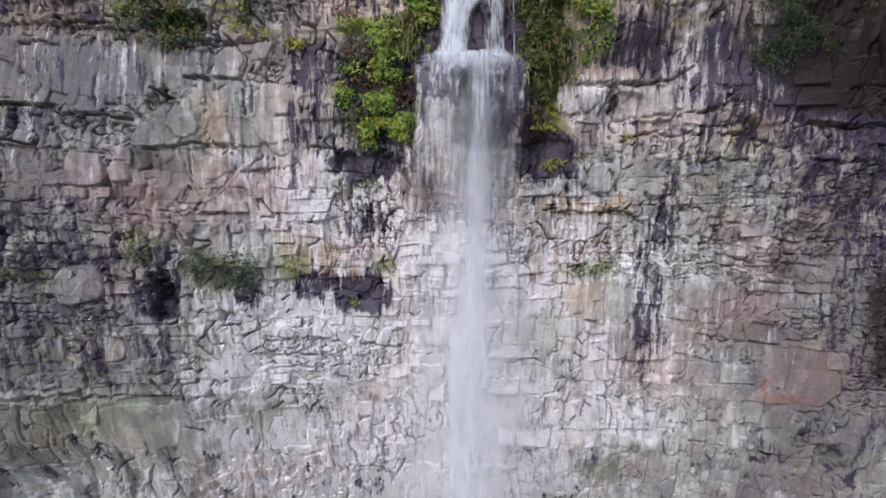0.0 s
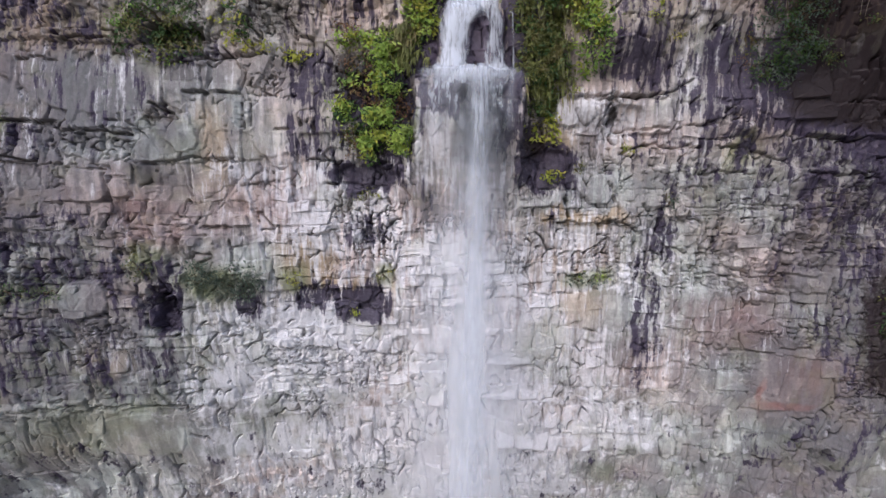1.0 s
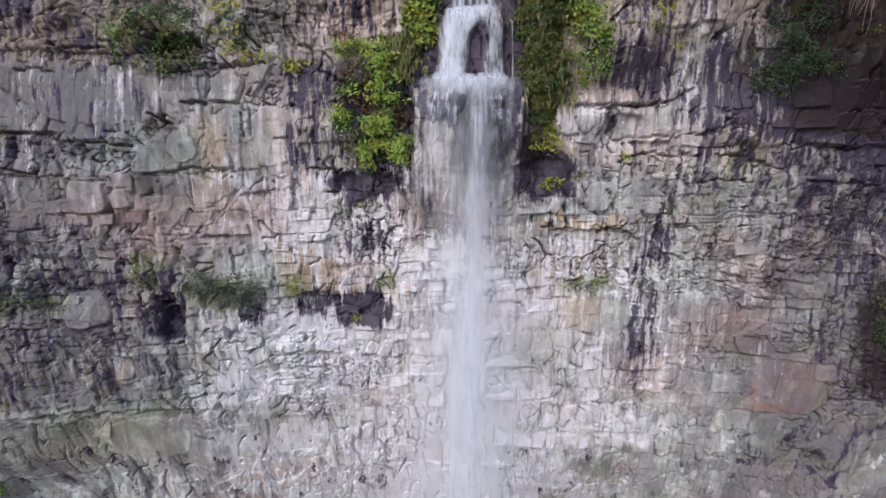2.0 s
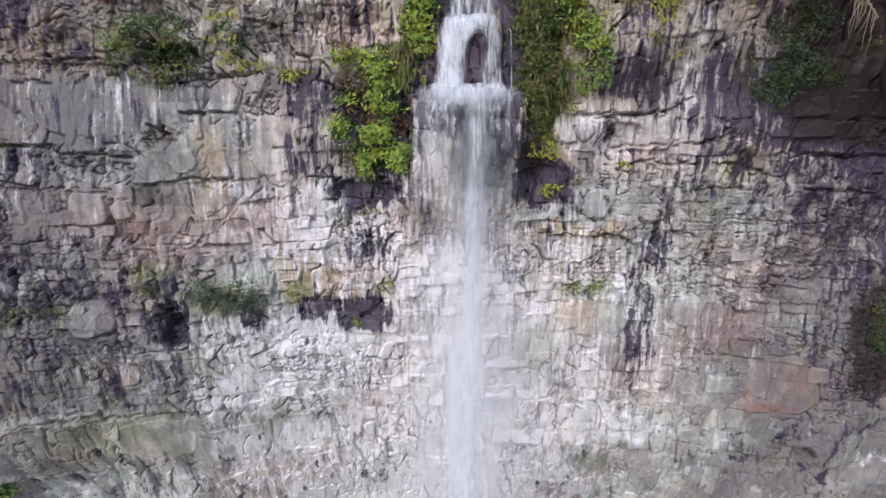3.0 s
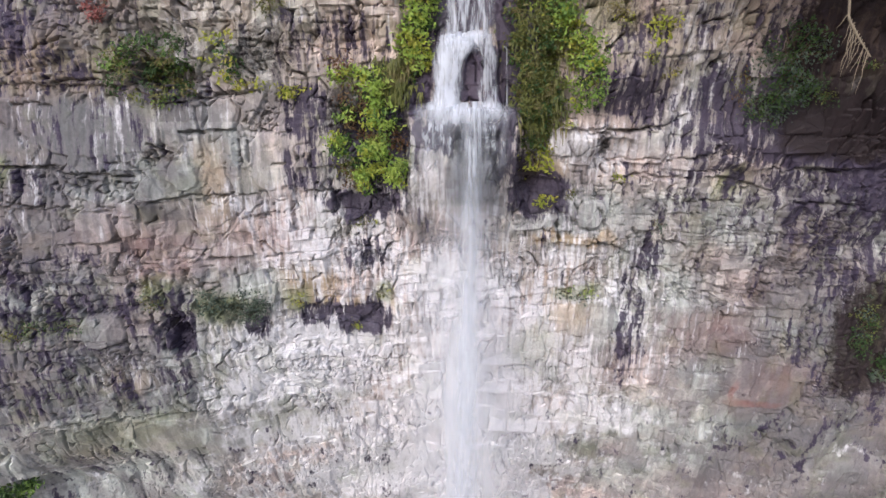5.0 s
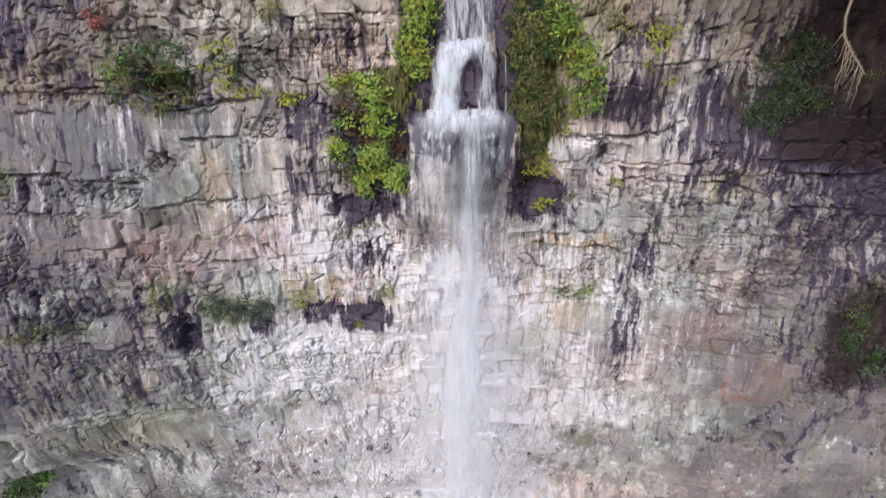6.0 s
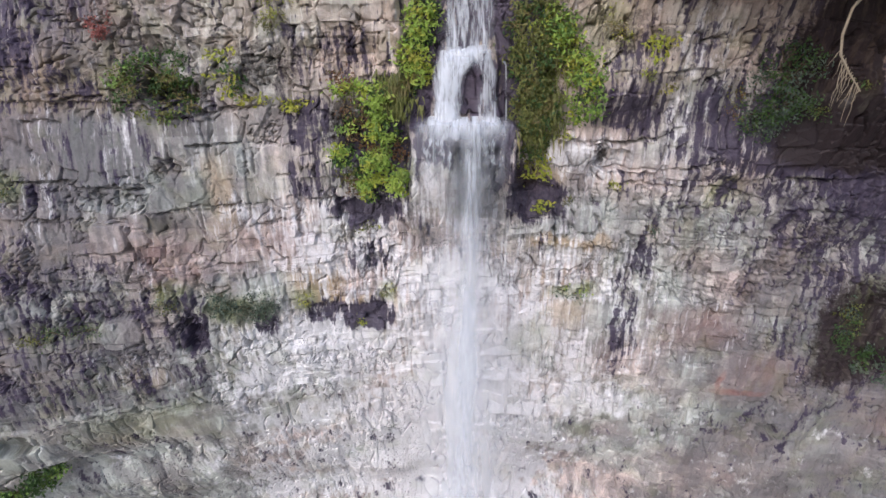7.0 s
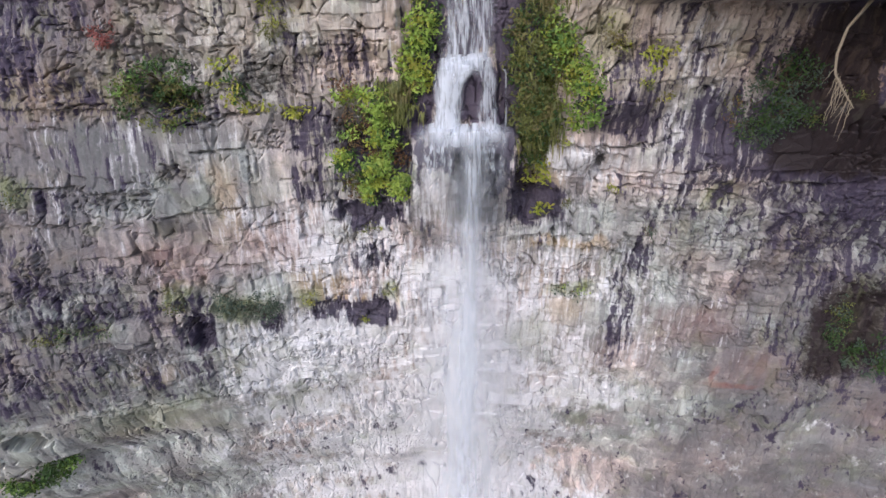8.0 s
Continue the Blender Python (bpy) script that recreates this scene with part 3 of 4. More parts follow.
    earth_and_shade = np.clip(stain(x, z, EARTH_AND_SHADE, 0.4, 295) * (0.6 + 0.8 * fbm(x * 2, z * 2, 296)), 0, 1)
    earth_and_shade = earth_and_shade * (1 - 0.9 * box(x, z, 13.3, 25.7, 0.6, 1.1, 0.2))
    bloom = np.clip(0.5 + 0.4 * box(x, z, -8.5, 22.8, 4.6, 1.7, 0.3) - 0.30 * np.exp(-((x - 0.5) / 6) ** 2) + 2.4 * (fbm(x * 0.4, z * 0.5, 222, 3) - 0.5) + 0.3 * left * smooth(z, 20, 21) * (1 - smooth(z, 24, 25)) + 0.45 * left * (1 - smooth(z, 17, 20.5)), 0, 1)
    return np.stack([dark, pale, ochre, green], -1), np.stack([red, np.clip(tone, 0, 1), earth_and_shade, bloom], -1)


def give_colours(mesh, sets):
    for name, values in zip(("stains", "tones"), sets):
        layer = mesh.attributes.new(name, "FLOAT_COLOR", "POINT")
        layer.data.foreach_set("color", np.ascontiguousarray(values, dtype=np.float32).ravel())


# ---- materials ----
def material(name):
    m = bpy.data.materials.new(name)
    m.use_nodes = True
    return m, m.node_tree.nodes, m.node_tree.links, m.node_tree.nodes["Principled BSDF"]


def noise_node(nodes, links, scale, detail=4.0, vector=None, rough=0.6):
    n = nodes.new("ShaderNodeTexNoise")
    n.inputs["Scale"].default_value, n.inputs["Detail"].default_value, n.inputs["Roughness"].default_value = scale, detail, rough
    if vector:
        links.new(vector, n.inputs["Vector"])
    return n


def mixed(nodes, links, factor, a, b, blend="MIX"):
    n = nodes.new("ShaderNodeMix")
    n.data_type, n.blend_type = "RGBA", blend
    for socket, value in ((n.inputs[0], factor), (n.inputs[6], a), (n.inputs[7], b)):
        if isinstance(value, (int, float)):
            socket.default_value = value
        elif isinstance(value, tuple):
            socket.default_value = (*value, 1)
        else:
            links.new(value, socket)
    return n.outputs[2]


def reckon(nodes, links, op, *values):
    n = nodes.new("ShaderNodeMath")
    n.operation, n.use_clamp = op, False
    for k, value in enumerate(values):
        if isinstance(value, (int, float)):
            n.inputs[k].default_value = value
        else:
            links.new(value, n.inputs[k])
    return n.outputs[0]


def rock_material():
    m, nodes, links, shader = material("weathered_rock")
    apart, place = nodes.new("ShaderNodeSeparateXYZ"), nodes.new("ShaderNodeCombineXYZ")
    true_place = nodes.new("ShaderNodeNewGeometry").outputs["Position"]
    links.new(true_place, apart.inputs[0])
    under = reckon(nodes, links, "MULTIPLY", reckon(nodes, links, "SUBTRACT", reckon(nodes, links, "MINIMUM", apart.outputs[2], 12.5), 12.5), 0.45)
    links.new(apart.outputs[0], place.inputs[0])
    links.new(reckon(nodes, links, "MULTIPLY", apart.outputs[1], 0.4), place.inputs[1])
    links.new(reckon(nodes, links, "ADD", reckon(nodes, links, "MAXIMUM", apart.outputs[2], 12.5), under), place.inputs[2])
    place = place.outputs[0]
    parts = []
    for name in ("stains", "tones"):
        a = nodes.new("ShaderNodeAttribute")
        a.attribute_name = name
        s = nodes.new("ShaderNodeSeparateColor")
        links.new(a.outputs["Color"], s.inputs[0])
        parts += [s.outputs[0], s.outputs[1], s.outputs[2], a.outputs["Alpha"]]
    dark, pale, ochre, green, red, tone, earth_and_shade, bloom = parts
    grain = noise_node(nodes, links, 9, 6, place, 0.7).outputs["Fac"]
    fine = noise_node(nodes, links, 38, 4, place, 0.7).outputs["Fac"]
    blotch = noise_node(nodes, links, 2.6, 5, place, 0.65).outputs["Fac"]
    def along(sx, sz, shift):
        """Noise drawn out down the face."""
        bend = nodes.new("ShaderNodeVectorMath")
        bend.operation = "MULTIPLY_ADD"
        links.new(noise_node(nodes, links, 1.7, 3, place).outputs["Color"], bend.inputs[0])
        bend.inputs[1].default_value = (0.16, 0.16, 0.5)
        links.new(true_place, bend.inputs[2])
        v = nodes.new("ShaderNodeMapping")
        v.inputs["Scale"].default_value, v.inputs["Location"].default_value = (sx, 0.05, sz), (shift, shift, 0)
        links.new(bend.outputs[0], v.inputs["Vector"])
        return noise_node(nodes, links, 1.0, 5, v.outputs[0], 0.62).outputs["Fac"]

    def ranged(value, low, high, top):
        r = nodes.new("ShaderNodeMapRange")
        r.interpolation_type = "SMOOTHSTEP"
        for k, v in ((1, low), (2, high), (3, 0.0), (4, top)):
            r.inputs[k].default_value = v
        links.new(value, r.inputs[0])
        return r.outputs[0]

    def pushed(value, pattern, much):
        return reckon(nodes, links, "ADD", value, reckon(nodes, links, "MULTIPLY", reckon(nodes, links, "SUBTRACT", pattern, 0.5), much))

    exposed = ranged(apart.outputs[2], 11.0, 15.0, 1.0)

    def shed(sx, sz, shift):
        """Runs where water trickles down the open face, blotches under the overhang."""
        m = nodes.new("ShaderNodeMix")
        links.new(exposed, m.inputs[0])
        links.new(noise_node(nodes, links, 0.45 * sx, 5, place, 0.62).outputs["Fac"], m.inputs[2])
        links.new(along(sx, sz, shift), m.inputs[3])
        return m.outputs[0]

    runs_dark, runs_pale, runs_soft = shed(5.0, 0.7, 3.0), shed(6.5, 0.6, 17.0), shed(3.2, 0.3, 31.0)
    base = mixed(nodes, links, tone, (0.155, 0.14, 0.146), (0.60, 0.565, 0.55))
    base = mixed(nodes, links, 1.0, base, mixed(nodes, links, bloom, (1.10, 0.98, 0.94), (0.94, 1.03, 1.0)), "MULTIPLY")
    base = mixed(nodes, links, ranged(runs_soft, 0.44, 0.56, 0.55), base, (0.19, 0.175, 0.185))
    base = mixed(nodes, links, ochre, base, (0.40, 0.29, 0.17))
    base = mixed(nodes, links, ranged(pushed(pushed(pale, runs_pale, 2.0), blotch, 0.9), 0.28, 0.72, 0.8), base, (0.715, 0.70, 0.725))
    base = mixed(nodes, links, reckon(nodes, links, "MULTIPLY", green, 0.8), base, (0.19, 0.22, 0.075))
    base = mixed(nodes, links, reckon(nodes, links, "MULTIPLY", red, 0.85), base, (0.25, 0.095, 0.075))
    # stains and painted shade share one dark colour
    stain_and_shade = pushed(pushed(pushed(dark, runs_dark, 2.1), grain, 0.7), blotch, 0.9)
    base = mixed(nodes, links, ranged(stain_and_shade, 0.30, 0.58, 0.93), base, mixed(nodes, links, ranged(pushed(grain, runs_soft, 1.0), 0.45, 0.8, 0.5), (0.036, 0.026, 0.055), (0.12, 0.10, 0.13)))
    base = mixed(nodes, links, ranged(pushed(earth_and_shade, grain, 1.0), 0.3, 0.7, 0.85), base, (0.022, 0.014, 0.012))
    spread = reckon(nodes, links, "ADD", reckon(nodes, links, "MULTIPLY", grain, 0.8), reckon(nodes, links, "MULTIPLY", fine, 0.5))
    spread = reckon(nodes, links, "ADD", spread, reckon(nodes, links, "MULTIPLY", blotch, 0.5))
    spread = reckon(nodes, links, "ADD", spread, 0.1)
    grey = nodes.new("ShaderNodeCombineColor")
    for k in range(3):
        links.new(spread, grey.inputs[k])
    base = mixed(nodes, links, 1.0, base, grey.outputs[0], "MULTIPLY")
    links.new(base, shader.inputs["Base Color"])
    links.new(reckon(nodes, links, "SUBTRACT", 0.92, reckon(nodes, links, "MULTIPLY", dark, 0.35)), shader.inputs["Roughness"])
    shader.inputs["Specular IOR Level"].default_value = 0.3
    height = reckon(nodes, links, "ADD", grain, reckon(nodes, links, "MULTIPLY", fine, 0.35))
    bump = nodes.new("ShaderNodeBump")
    bump.inputs["Strength"].default_value, bump.inputs["Distance"].default_value = 0.8, 0.022
    links.new(height, bump.inputs["Height"])
    links.new(bump.outputs[0], shader.inputs["Normal"])
    return m


def plain_material(name, a, b, scale, roughness=0.8, bump_size=0.02):
    m, nodes, links, shader = material(name)
    place = nodes.new("ShaderNodeNewGeometry").outputs["Position"]
    n = noise_node(nodes, links, scale, 5, place)
    links.new(mixed(nodes, links, n.outputs["Fac"], a, b), shader.inputs["Base Color"])
    shader.inputs["Roughness"].default_value = roughness
    bump = nodes.new("ShaderNodeBump")
    bump.inputs["Distance"].default_value = bump_size
    links.new(n.outputs["Fac"], bump.inputs["Height"])
    links.new(bump.outputs[0], shader.inputs["Normal"])
    return m


def leaf_material(name, dull, bright, dry):
    m, nodes, links, shader = material(name)
    info = nodes.new("ShaderNodeNewGeometry").outputs["Random Per Island"]
    place = nodes.new("ShaderNodeNewGeometry").outputs["Position"]
    n = noise_node(nodes, links, 1.6, 3, place)
    base = mixed(nodes, links, info, dull, bright)
    far = nodes.new("ShaderNodeMapRange")
    for k, v in ((1, 0.5), (2, 0.72), (3, 0.0), (4, 0.9)):
        far.inputs[k].default_value = v
    links.new(n.outputs["Fac"], far.inputs[0])
    base = mixed(nodes, links, far.outputs[0], base, dry)
    links.new(base, shader.inputs["Base Color"])
    shader.inputs["Roughness"].default_value = 0.55
    shine = nodes.new("ShaderNodeBsdfTranslucent")
    links.new(base, shine.inputs["Color"])
    blend = nodes.new("ShaderNodeMixShader")
    blend.inputs[0].default_value = 0.35
    links.new(shader.outputs[0], blend.inputs[1])
    links.new(shine.outputs[0], blend.inputs[2])
    links.new(blend.outputs[0], nodes["Material Output"].inputs["Surface"])
    return m


def water_material(name, streak, fine, low, high):
    """Falling white water: streaks along the fall (attribute 'flow': across, along, density) with clear gaps between them."""
    m, nodes, links, shader = material(name)
    a = nodes.new("ShaderNodeAttribute")
    a.attribute_name = "flow"
    s = nodes.new("ShaderNodeSeparateColor")
    links.new(a.outputs["Color"], s.inputs[0])
    v = nodes.new("ShaderNodeCombineXYZ")
    links.new(reckon(nodes, links, "MULTIPLY", s.outputs[0], streak), v.inputs[0])
    links.new(reckon(nodes, links, "MULTIPLY", s.outputs[1], fine), v.inputs[1])
    links.new(a.outputs["Alpha"], v.inputs[2])
    n = noise_node(nodes, links, 1.0, 5, v.outputs[0], 0.62)
    ramp = nodes.new("ShaderNodeMapRange")
    for k, val in ((1, low), (2, high), (3, 0.0), (4, 1.0)):
        ramp.inputs[k].default_value = val
    ramp.interpolation_type = "SMOOTHSTEP"
    links.new(n.outputs["Fac"], ramp.inputs[0])
    cover = reckon(nodes, links, "MULTIPLY", ramp.outputs[0], s.outputs[2])
    shader.inputs["Base Color"].default_value = (0.80, 0.83, 0.89, 1)
    shader.inputs["Roughness"].default_value = 0.6
    glow = nodes.new("ShaderNodeBsdfTranslucent")
    glow.inputs["Color"].default_value = (0.80, 0.83, 0.89, 1)
    body = nodes.new("ShaderNodeMixShader")
    body.inputs[0].default_value = 0.4
    links.new(shader.outputs[0], body.inputs[1])
    links.new(glow.outputs[0], body.inputs[2])
    clear = nodes.new("ShaderNodeBsdfTransparent")
    blend = nodes.new("ShaderNodeMixShader")
    links.new(cover, blend.inputs[0])
    links.new(clear.outputs[0], blend.inputs[1])
    links.new(body.outputs[0], blend.inputs[2])
    links.new(blend.outputs[0], nodes["Material Output"].inputs["Surface"])
    return m


ROCK = rock_material()
SOIL = plain_material("plateau_soil", (0.10, 0.075, 0.045), (0.16, 0.14, 0.06), 1.5)
POOL = plain_material("plunge_pool_bed", (0.08, 0.085, 0.075), (0.20, 0.19, 0.17), 0.8)
BARK = plain_material("pale_root_bark", (0.14, 0.11, 0.075), (0.34, 0.28, 0.2), 22, 0.85, 0.01)
TWIG = plain_material("brown_twig", (0.06, 0.045, 0.03), (0.16, 0.11, 0.06), 15)
LEAF_BRIGHT = leaf_material("bright_leaf", (0.25, 0.37, 0.06), (0.38, 0.50, 0.09), (0.45, 0.50, 0.10))
LEAF_MID = leaf_material("mid_green_leaf", (0.13, 0.22, 0.045), (0.22, 0.34, 0.07), (0.30, 0.36, 0.08))
LEAF_BROWN = leaf_material("dry_brown_leaf", (0.11, 0.055, 0.035), (0.22, 0.12, 0.06), (0.24, 0.19, 0.07))
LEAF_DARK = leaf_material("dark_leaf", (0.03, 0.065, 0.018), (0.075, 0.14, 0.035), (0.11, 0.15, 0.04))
LEAF_YELLOW = leaf_material("yellow_leaf", (0.28, 0.34, 0.04), (0.42, 0.44, 0.06), (0.46, 0.40, 0.08))
LEAF_RED = leaf_material("dull_red_leaf", (0.26, 0.09, 0.08), (0.40, 0.15, 0.13), (0.30, 0.16, 0.12))
MOSS = leaf_material("olive_moss", (0.09, 0.10, 0.025), (0.21, 0.225, 0.055), (0.23, 0.175, 0.075))
FERN = leaf_material("bluish_fern", (0.055, 0.085, 0.06), (0.13, 0.165, 0.12), (0.15, 0.165, 0.11))
WATER = water_material("white_water", 9.0, 0.8, 0.36, 0.62)
THIN = water_material("thin_water", 9.0, 0.9, 0.40, 0.72)
FOAM = water_material("dense_foam", 6.5, 1.1, 0.28, 0.56)
BLOTCH = water_material("broken_water", 5.5, 1.7, 0.45, 0.66)
MIST = water_material("drifting_spray", 1.3, 0.22, 0.15, 0.70)


# ---- ground, plateau and cliff ----
def grid_mesh(name, points, nu, nv):
    """A sheet of nu x nv points, given row by row."""
    mesh = bpy.data.meshes.new(name)
    i = np.arange((nu - 1) * (nv - 1))
    a = (i // (nu - 1)) * nu + i % (nu - 1)
    faces = np.stack([a, a + 1, a + nu + 1, a + nu], -1).astype(np.int32)
    mesh.vertices.add(nu * nv)
    mesh.vertices.foreach_set("co", np.ascontiguousarray(points, dtype=np.float32).ravel())
    mesh.loops.add(faces.size)
    mesh.loops.foreach_set("vertex_index", faces.ravel())
    mesh.polygons.add(len(faces))
    mesh.polygons.foreach_set("loop_start", np.arange(len(faces), dtype=np.int32) * 4)
    mesh.update(calc_edges=True)
    return mesh


def part(name, mesh, mat, parent=None, label=""):
    ob = new(name, mesh)
    mesh.materials.append(mat)
    if parent:
        ob.parent = parent
    return tagged(ob, label) if label else ob


def sheet(name, x0, x1, y0, y1, z, n, mat, bumpy, label):
    xs, ys = np.meshgrid(np.linspace(x0, x1, n), np.linspace(y0, y1, n))
    zs = z + bumpy * (fbm(xs * 0.2, ys * 0.2, 301) - 0.5)
    ob = part(name, grid_mesh(name, np.stack([xs, ys, zs], -1), n, n), mat)
    return tagged(ob, label, kind="structure")


sheet("ground", -900, 900, -900, 900, -0.6, 120, POOL, 0.8, "grey stony ground at the foot of the cliff")
sheet("plateau_ground", -120, 120, 22, 180, 31.6, 60, SOIL, 0.8, "brown soil on top of the cliff")

FINE = 0.03
XS = np.concatenate([np.linspace(-120, -17.5, 40, endpoint=False), np.arange(-17.5, 20, FINE), np.linspace(20.1, 120, 40)])
ZS = np.concatenate([np.linspace(-1.5, 3, 10, endpoint=False), np.arange(3, 28.6, FINE), np.linspace(28.8, 32.2, 12)])


def cliff():
    points, stains, tones = [], [], []
    for k in range(0, len(ZS), 16):
        gx, gz = np.meshgrid(XS, ZS[k:k + 16])
        y, tone, offset, slab = wall(gx, gz)
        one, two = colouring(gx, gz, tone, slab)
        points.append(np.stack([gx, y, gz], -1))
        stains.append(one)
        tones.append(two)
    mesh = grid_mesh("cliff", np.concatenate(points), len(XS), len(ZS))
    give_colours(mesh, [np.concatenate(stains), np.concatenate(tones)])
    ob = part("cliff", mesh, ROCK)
    return tagged(ob, "tall grey and beige layered rock cliff with dark wet stains", "cliff", kind="structure")


CLIFF = cliff()


# ---- plants ----
def mesh_of(name, verts, faces):
    mesh = bpy.data.meshes.new(name)
    mesh.from_pydata(verts, [], faces)
    mesh.update()
    return mesh


def face_y(x, z):
    return wall(np.atleast_1d(x), np.atleast_1d(z))[0]


def tube_mesh(name, paths, sides=5):
    """Tapered round stems along paths of (point, radius)."""
    verts, faces = [], []
    for path in paths:
        first = len(verts)
        for k, (p, r) in enumerate(path):
            q = path[min(k + 1, len(path) - 1)][0] - path[max(k - 1, 0)][0]
            q = q.normalized() if q.length > 1e-6 else Vector((0, 0, 1))
            u = q.orthogonal().normalized()
            w = q.cross(u)
            for s in range(sides):
                a = 2 * math.pi * s / sides
                verts.append(p + (u * math.cos(a) + w * math.sin(a)) * r)
        for k in range(len(path) - 1):
            for s in range(sides):
                a, b = first + k * sides + s, first + k * sides + (s + 1) % sides
                faces.append((a, b, b + sides, a + sides))
    return mesh_of(name, verts, faces)


def leaves_mesh(name, points, normals, sizes, rng, slim=0.55):
    """Small folded leaves, each a keel and two wings."""
    n = len(points)
    side = np.cross(normals, rng.normal(size=(n, 3)))
    side /= np.linalg.norm(side, axis=1, keepdims=True) + 1e-9
    along = np.cross(side, normals)
    along[:, 2] -= 0.5
    along /= np.linalg.norm(along, axis=1, keepdims=True) + 1e-9
    s = sizes[:, None]
    base, tip = points - along * s * 0.5, points + along * s * 0.5
    lift = normals * s * 0.12
    left, right = points + side * s * slim * 0.5 + lift, points - side * s * slim * 0.5 + lift
    verts = np.stack([base, left, tip, right], 1).reshape(-1, 3)
    i = np.arange(n)[:, None] * 4
    tris = np.concatenate([np.stack([i + 0, i + 2, i + 1], -1), np.stack([i + 0, i + 3, i + 2], -1)], 1).reshape(-1, 3)
    return mesh_of(name, verts.tolist(), tris.tolist())


def plant(name, label, blobs, mats, seed, leaf=0.16, spray=0.16, each=30, dense=11, stems=True, slim=0.55, category="plant", inner_shade=None):
    """A plant rooted in the rock. blobs: x, z, half width, half height, reach out of the rock, for each mass of leaves."""
    rng = np.random.default_rng(seed)
    # sprays nearest the rock take a darker leaf: the shrub's inner shade as colour
    mats = [*mats, inner_shade] if inner_shade else mats
    x0, z0 = blobs[0][0], blobs[0][1]
    root = Vector((x0, float(face_y(x0, z0)[0]) + 0.05, z0))
    thing = tagged(new(name), label, category, "tufts growing on the cliff" if name == "rock_tuft" else "")
    thing.location = root
    twigs, points, normals, sizes, kinds = [], [], [], [], []
    for bx, bz, hx, hz, reach in blobs:
        count = max(3, int(dense * hx * hz * 4))
        ang, rad = rng.uniform(0, 2 * math.pi, count), np.sqrt(rng.uniform(0, 1, count))
        cx, cz = bx + hx * rad * np.cos(ang), bz + hz * rad * np.sin(ang)
        wy = face_y(cx, cz)
        bulge = np.sqrt(np.clip(1 - rad**2, 0.05, 1))
        far = rng.uniform(0.2, 1.0, count)
        cy = wy - reach * bulge * far - 0.05
        for k in range(count):
            m = rng.integers(each // 2, each)
            offs = rng.normal(size=(m, 3)) * spray * np.array([1, 0.8, 0.7])
            p = np.array([cx[k], cy[k], cz[k]]) + offs
            points.append(p)
            normals.append(np.array([0, -0.7, 0.65]) + rng.normal(size=(m, 3)) * 0.55)
            sizes.append(leaf * rng.uniform(0.6, 1.35, m))
            kinds.append(np.full(m, len(mats) - 1 if inner_shade and far[k] < 0.38 else rng.integers(0, len(mats) - (1 if inner_shade else 0))))
            if stems and k % 2 == 0:
                a = Vector((bx + 0.4 * (cx[k] - bx), float(wy[k]) + 0.05, cz[k] - 0.1 + 0.3 * (bz - cz[k])))
                b = Vector((cx[k], cy[k], cz[k]))
                mid = (a + b) / 2 + Vector((rng.normal() * 0.08, -0.05, 0.12))
                twigs.append([(a - root, 0.022), (mid - root, 0.015), (b - root, 0.006)])
    points, normals = np.concatenate(points) - np.array(root), np.concatenate(normals)
    sizes, kinds = np.concatenate(sizes), np.concatenate(kinds)
    normals /= np.linalg.norm(normals, axis=1, keepdims=True)
    if twigs:
        tagged(part("stem", tube_mesh("stem", twigs, 4), TWIG, thing), kind="stuff")
    for k, mat in enumerate(mats):
        pick = kinds == k
        if pick.any():
            tagged(part("foliage", leaves_mesh("foliage", points[pick], normals[pick], sizes[pick], rng, slim), mat, thing), kind="stuff")
    return thing


def curtain(name, label, x0, x1, z0, z1, count, mat, seed, reach=0.25, length=0.5, category="moss"):
    """Hanging strands of moss and dry grass on the rock."""
    rng = np.random.default_rng(seed)
    x, z = rng.uniform(x0, x1, count), rng.uniform(z0, z1, count)
    mx = 1 - np.abs((x - (x0 + x1) / 2) / ((x1 - x0) / 2)) ** 3
    keep = rng.uniform(0, 1, count) < mx * smooth(fbm(x * 1.5, z * 1.2, seed, 3), 0.3, 0.6)
    x, z = x[keep], z[keep]
    y = face_y(x, z)
    root = Vector(((x0 + x1) / 2, float(y.mean()), (z0 + z1) / 2))
    verts, faces = [], []
    for k in range(len(x)):
        h, w, out = length * rng.uniform(0.4, 1.4), rng.uniform(0.012, 0.035), reach * rng.uniform(0.2, 1)
        lean, i = rng.normal() * 0.06, len(verts)
        for t, s in ((0, 0.6), (0.35, 1.0), (0.75, 0.7), (1.0, 0.15)):
            px, py, pz = x[k] + lean * t, y[k] - out * math.sin(min(1.0, t * 1.6) * 1.5) - 0.02, z[k] + 0.12 * math.sin(t * 3.0) - h * t
            verts += [Vector((px - w * s, py, pz)) - root, Vector((px + w * s, py - 0.01, pz)) - root]
        faces += [(i + 2 * j, i + 2 * j + 1, i + 2 * j + 3, i + 2 * j + 2) for j in range(3)]
    thing = tagged(new(name), label, category)
    thing.location = root
    tagged(part("moss_fringe", mesh_of("moss_fringe", verts, faces), mat, thing), kind="stuff")
    return thing


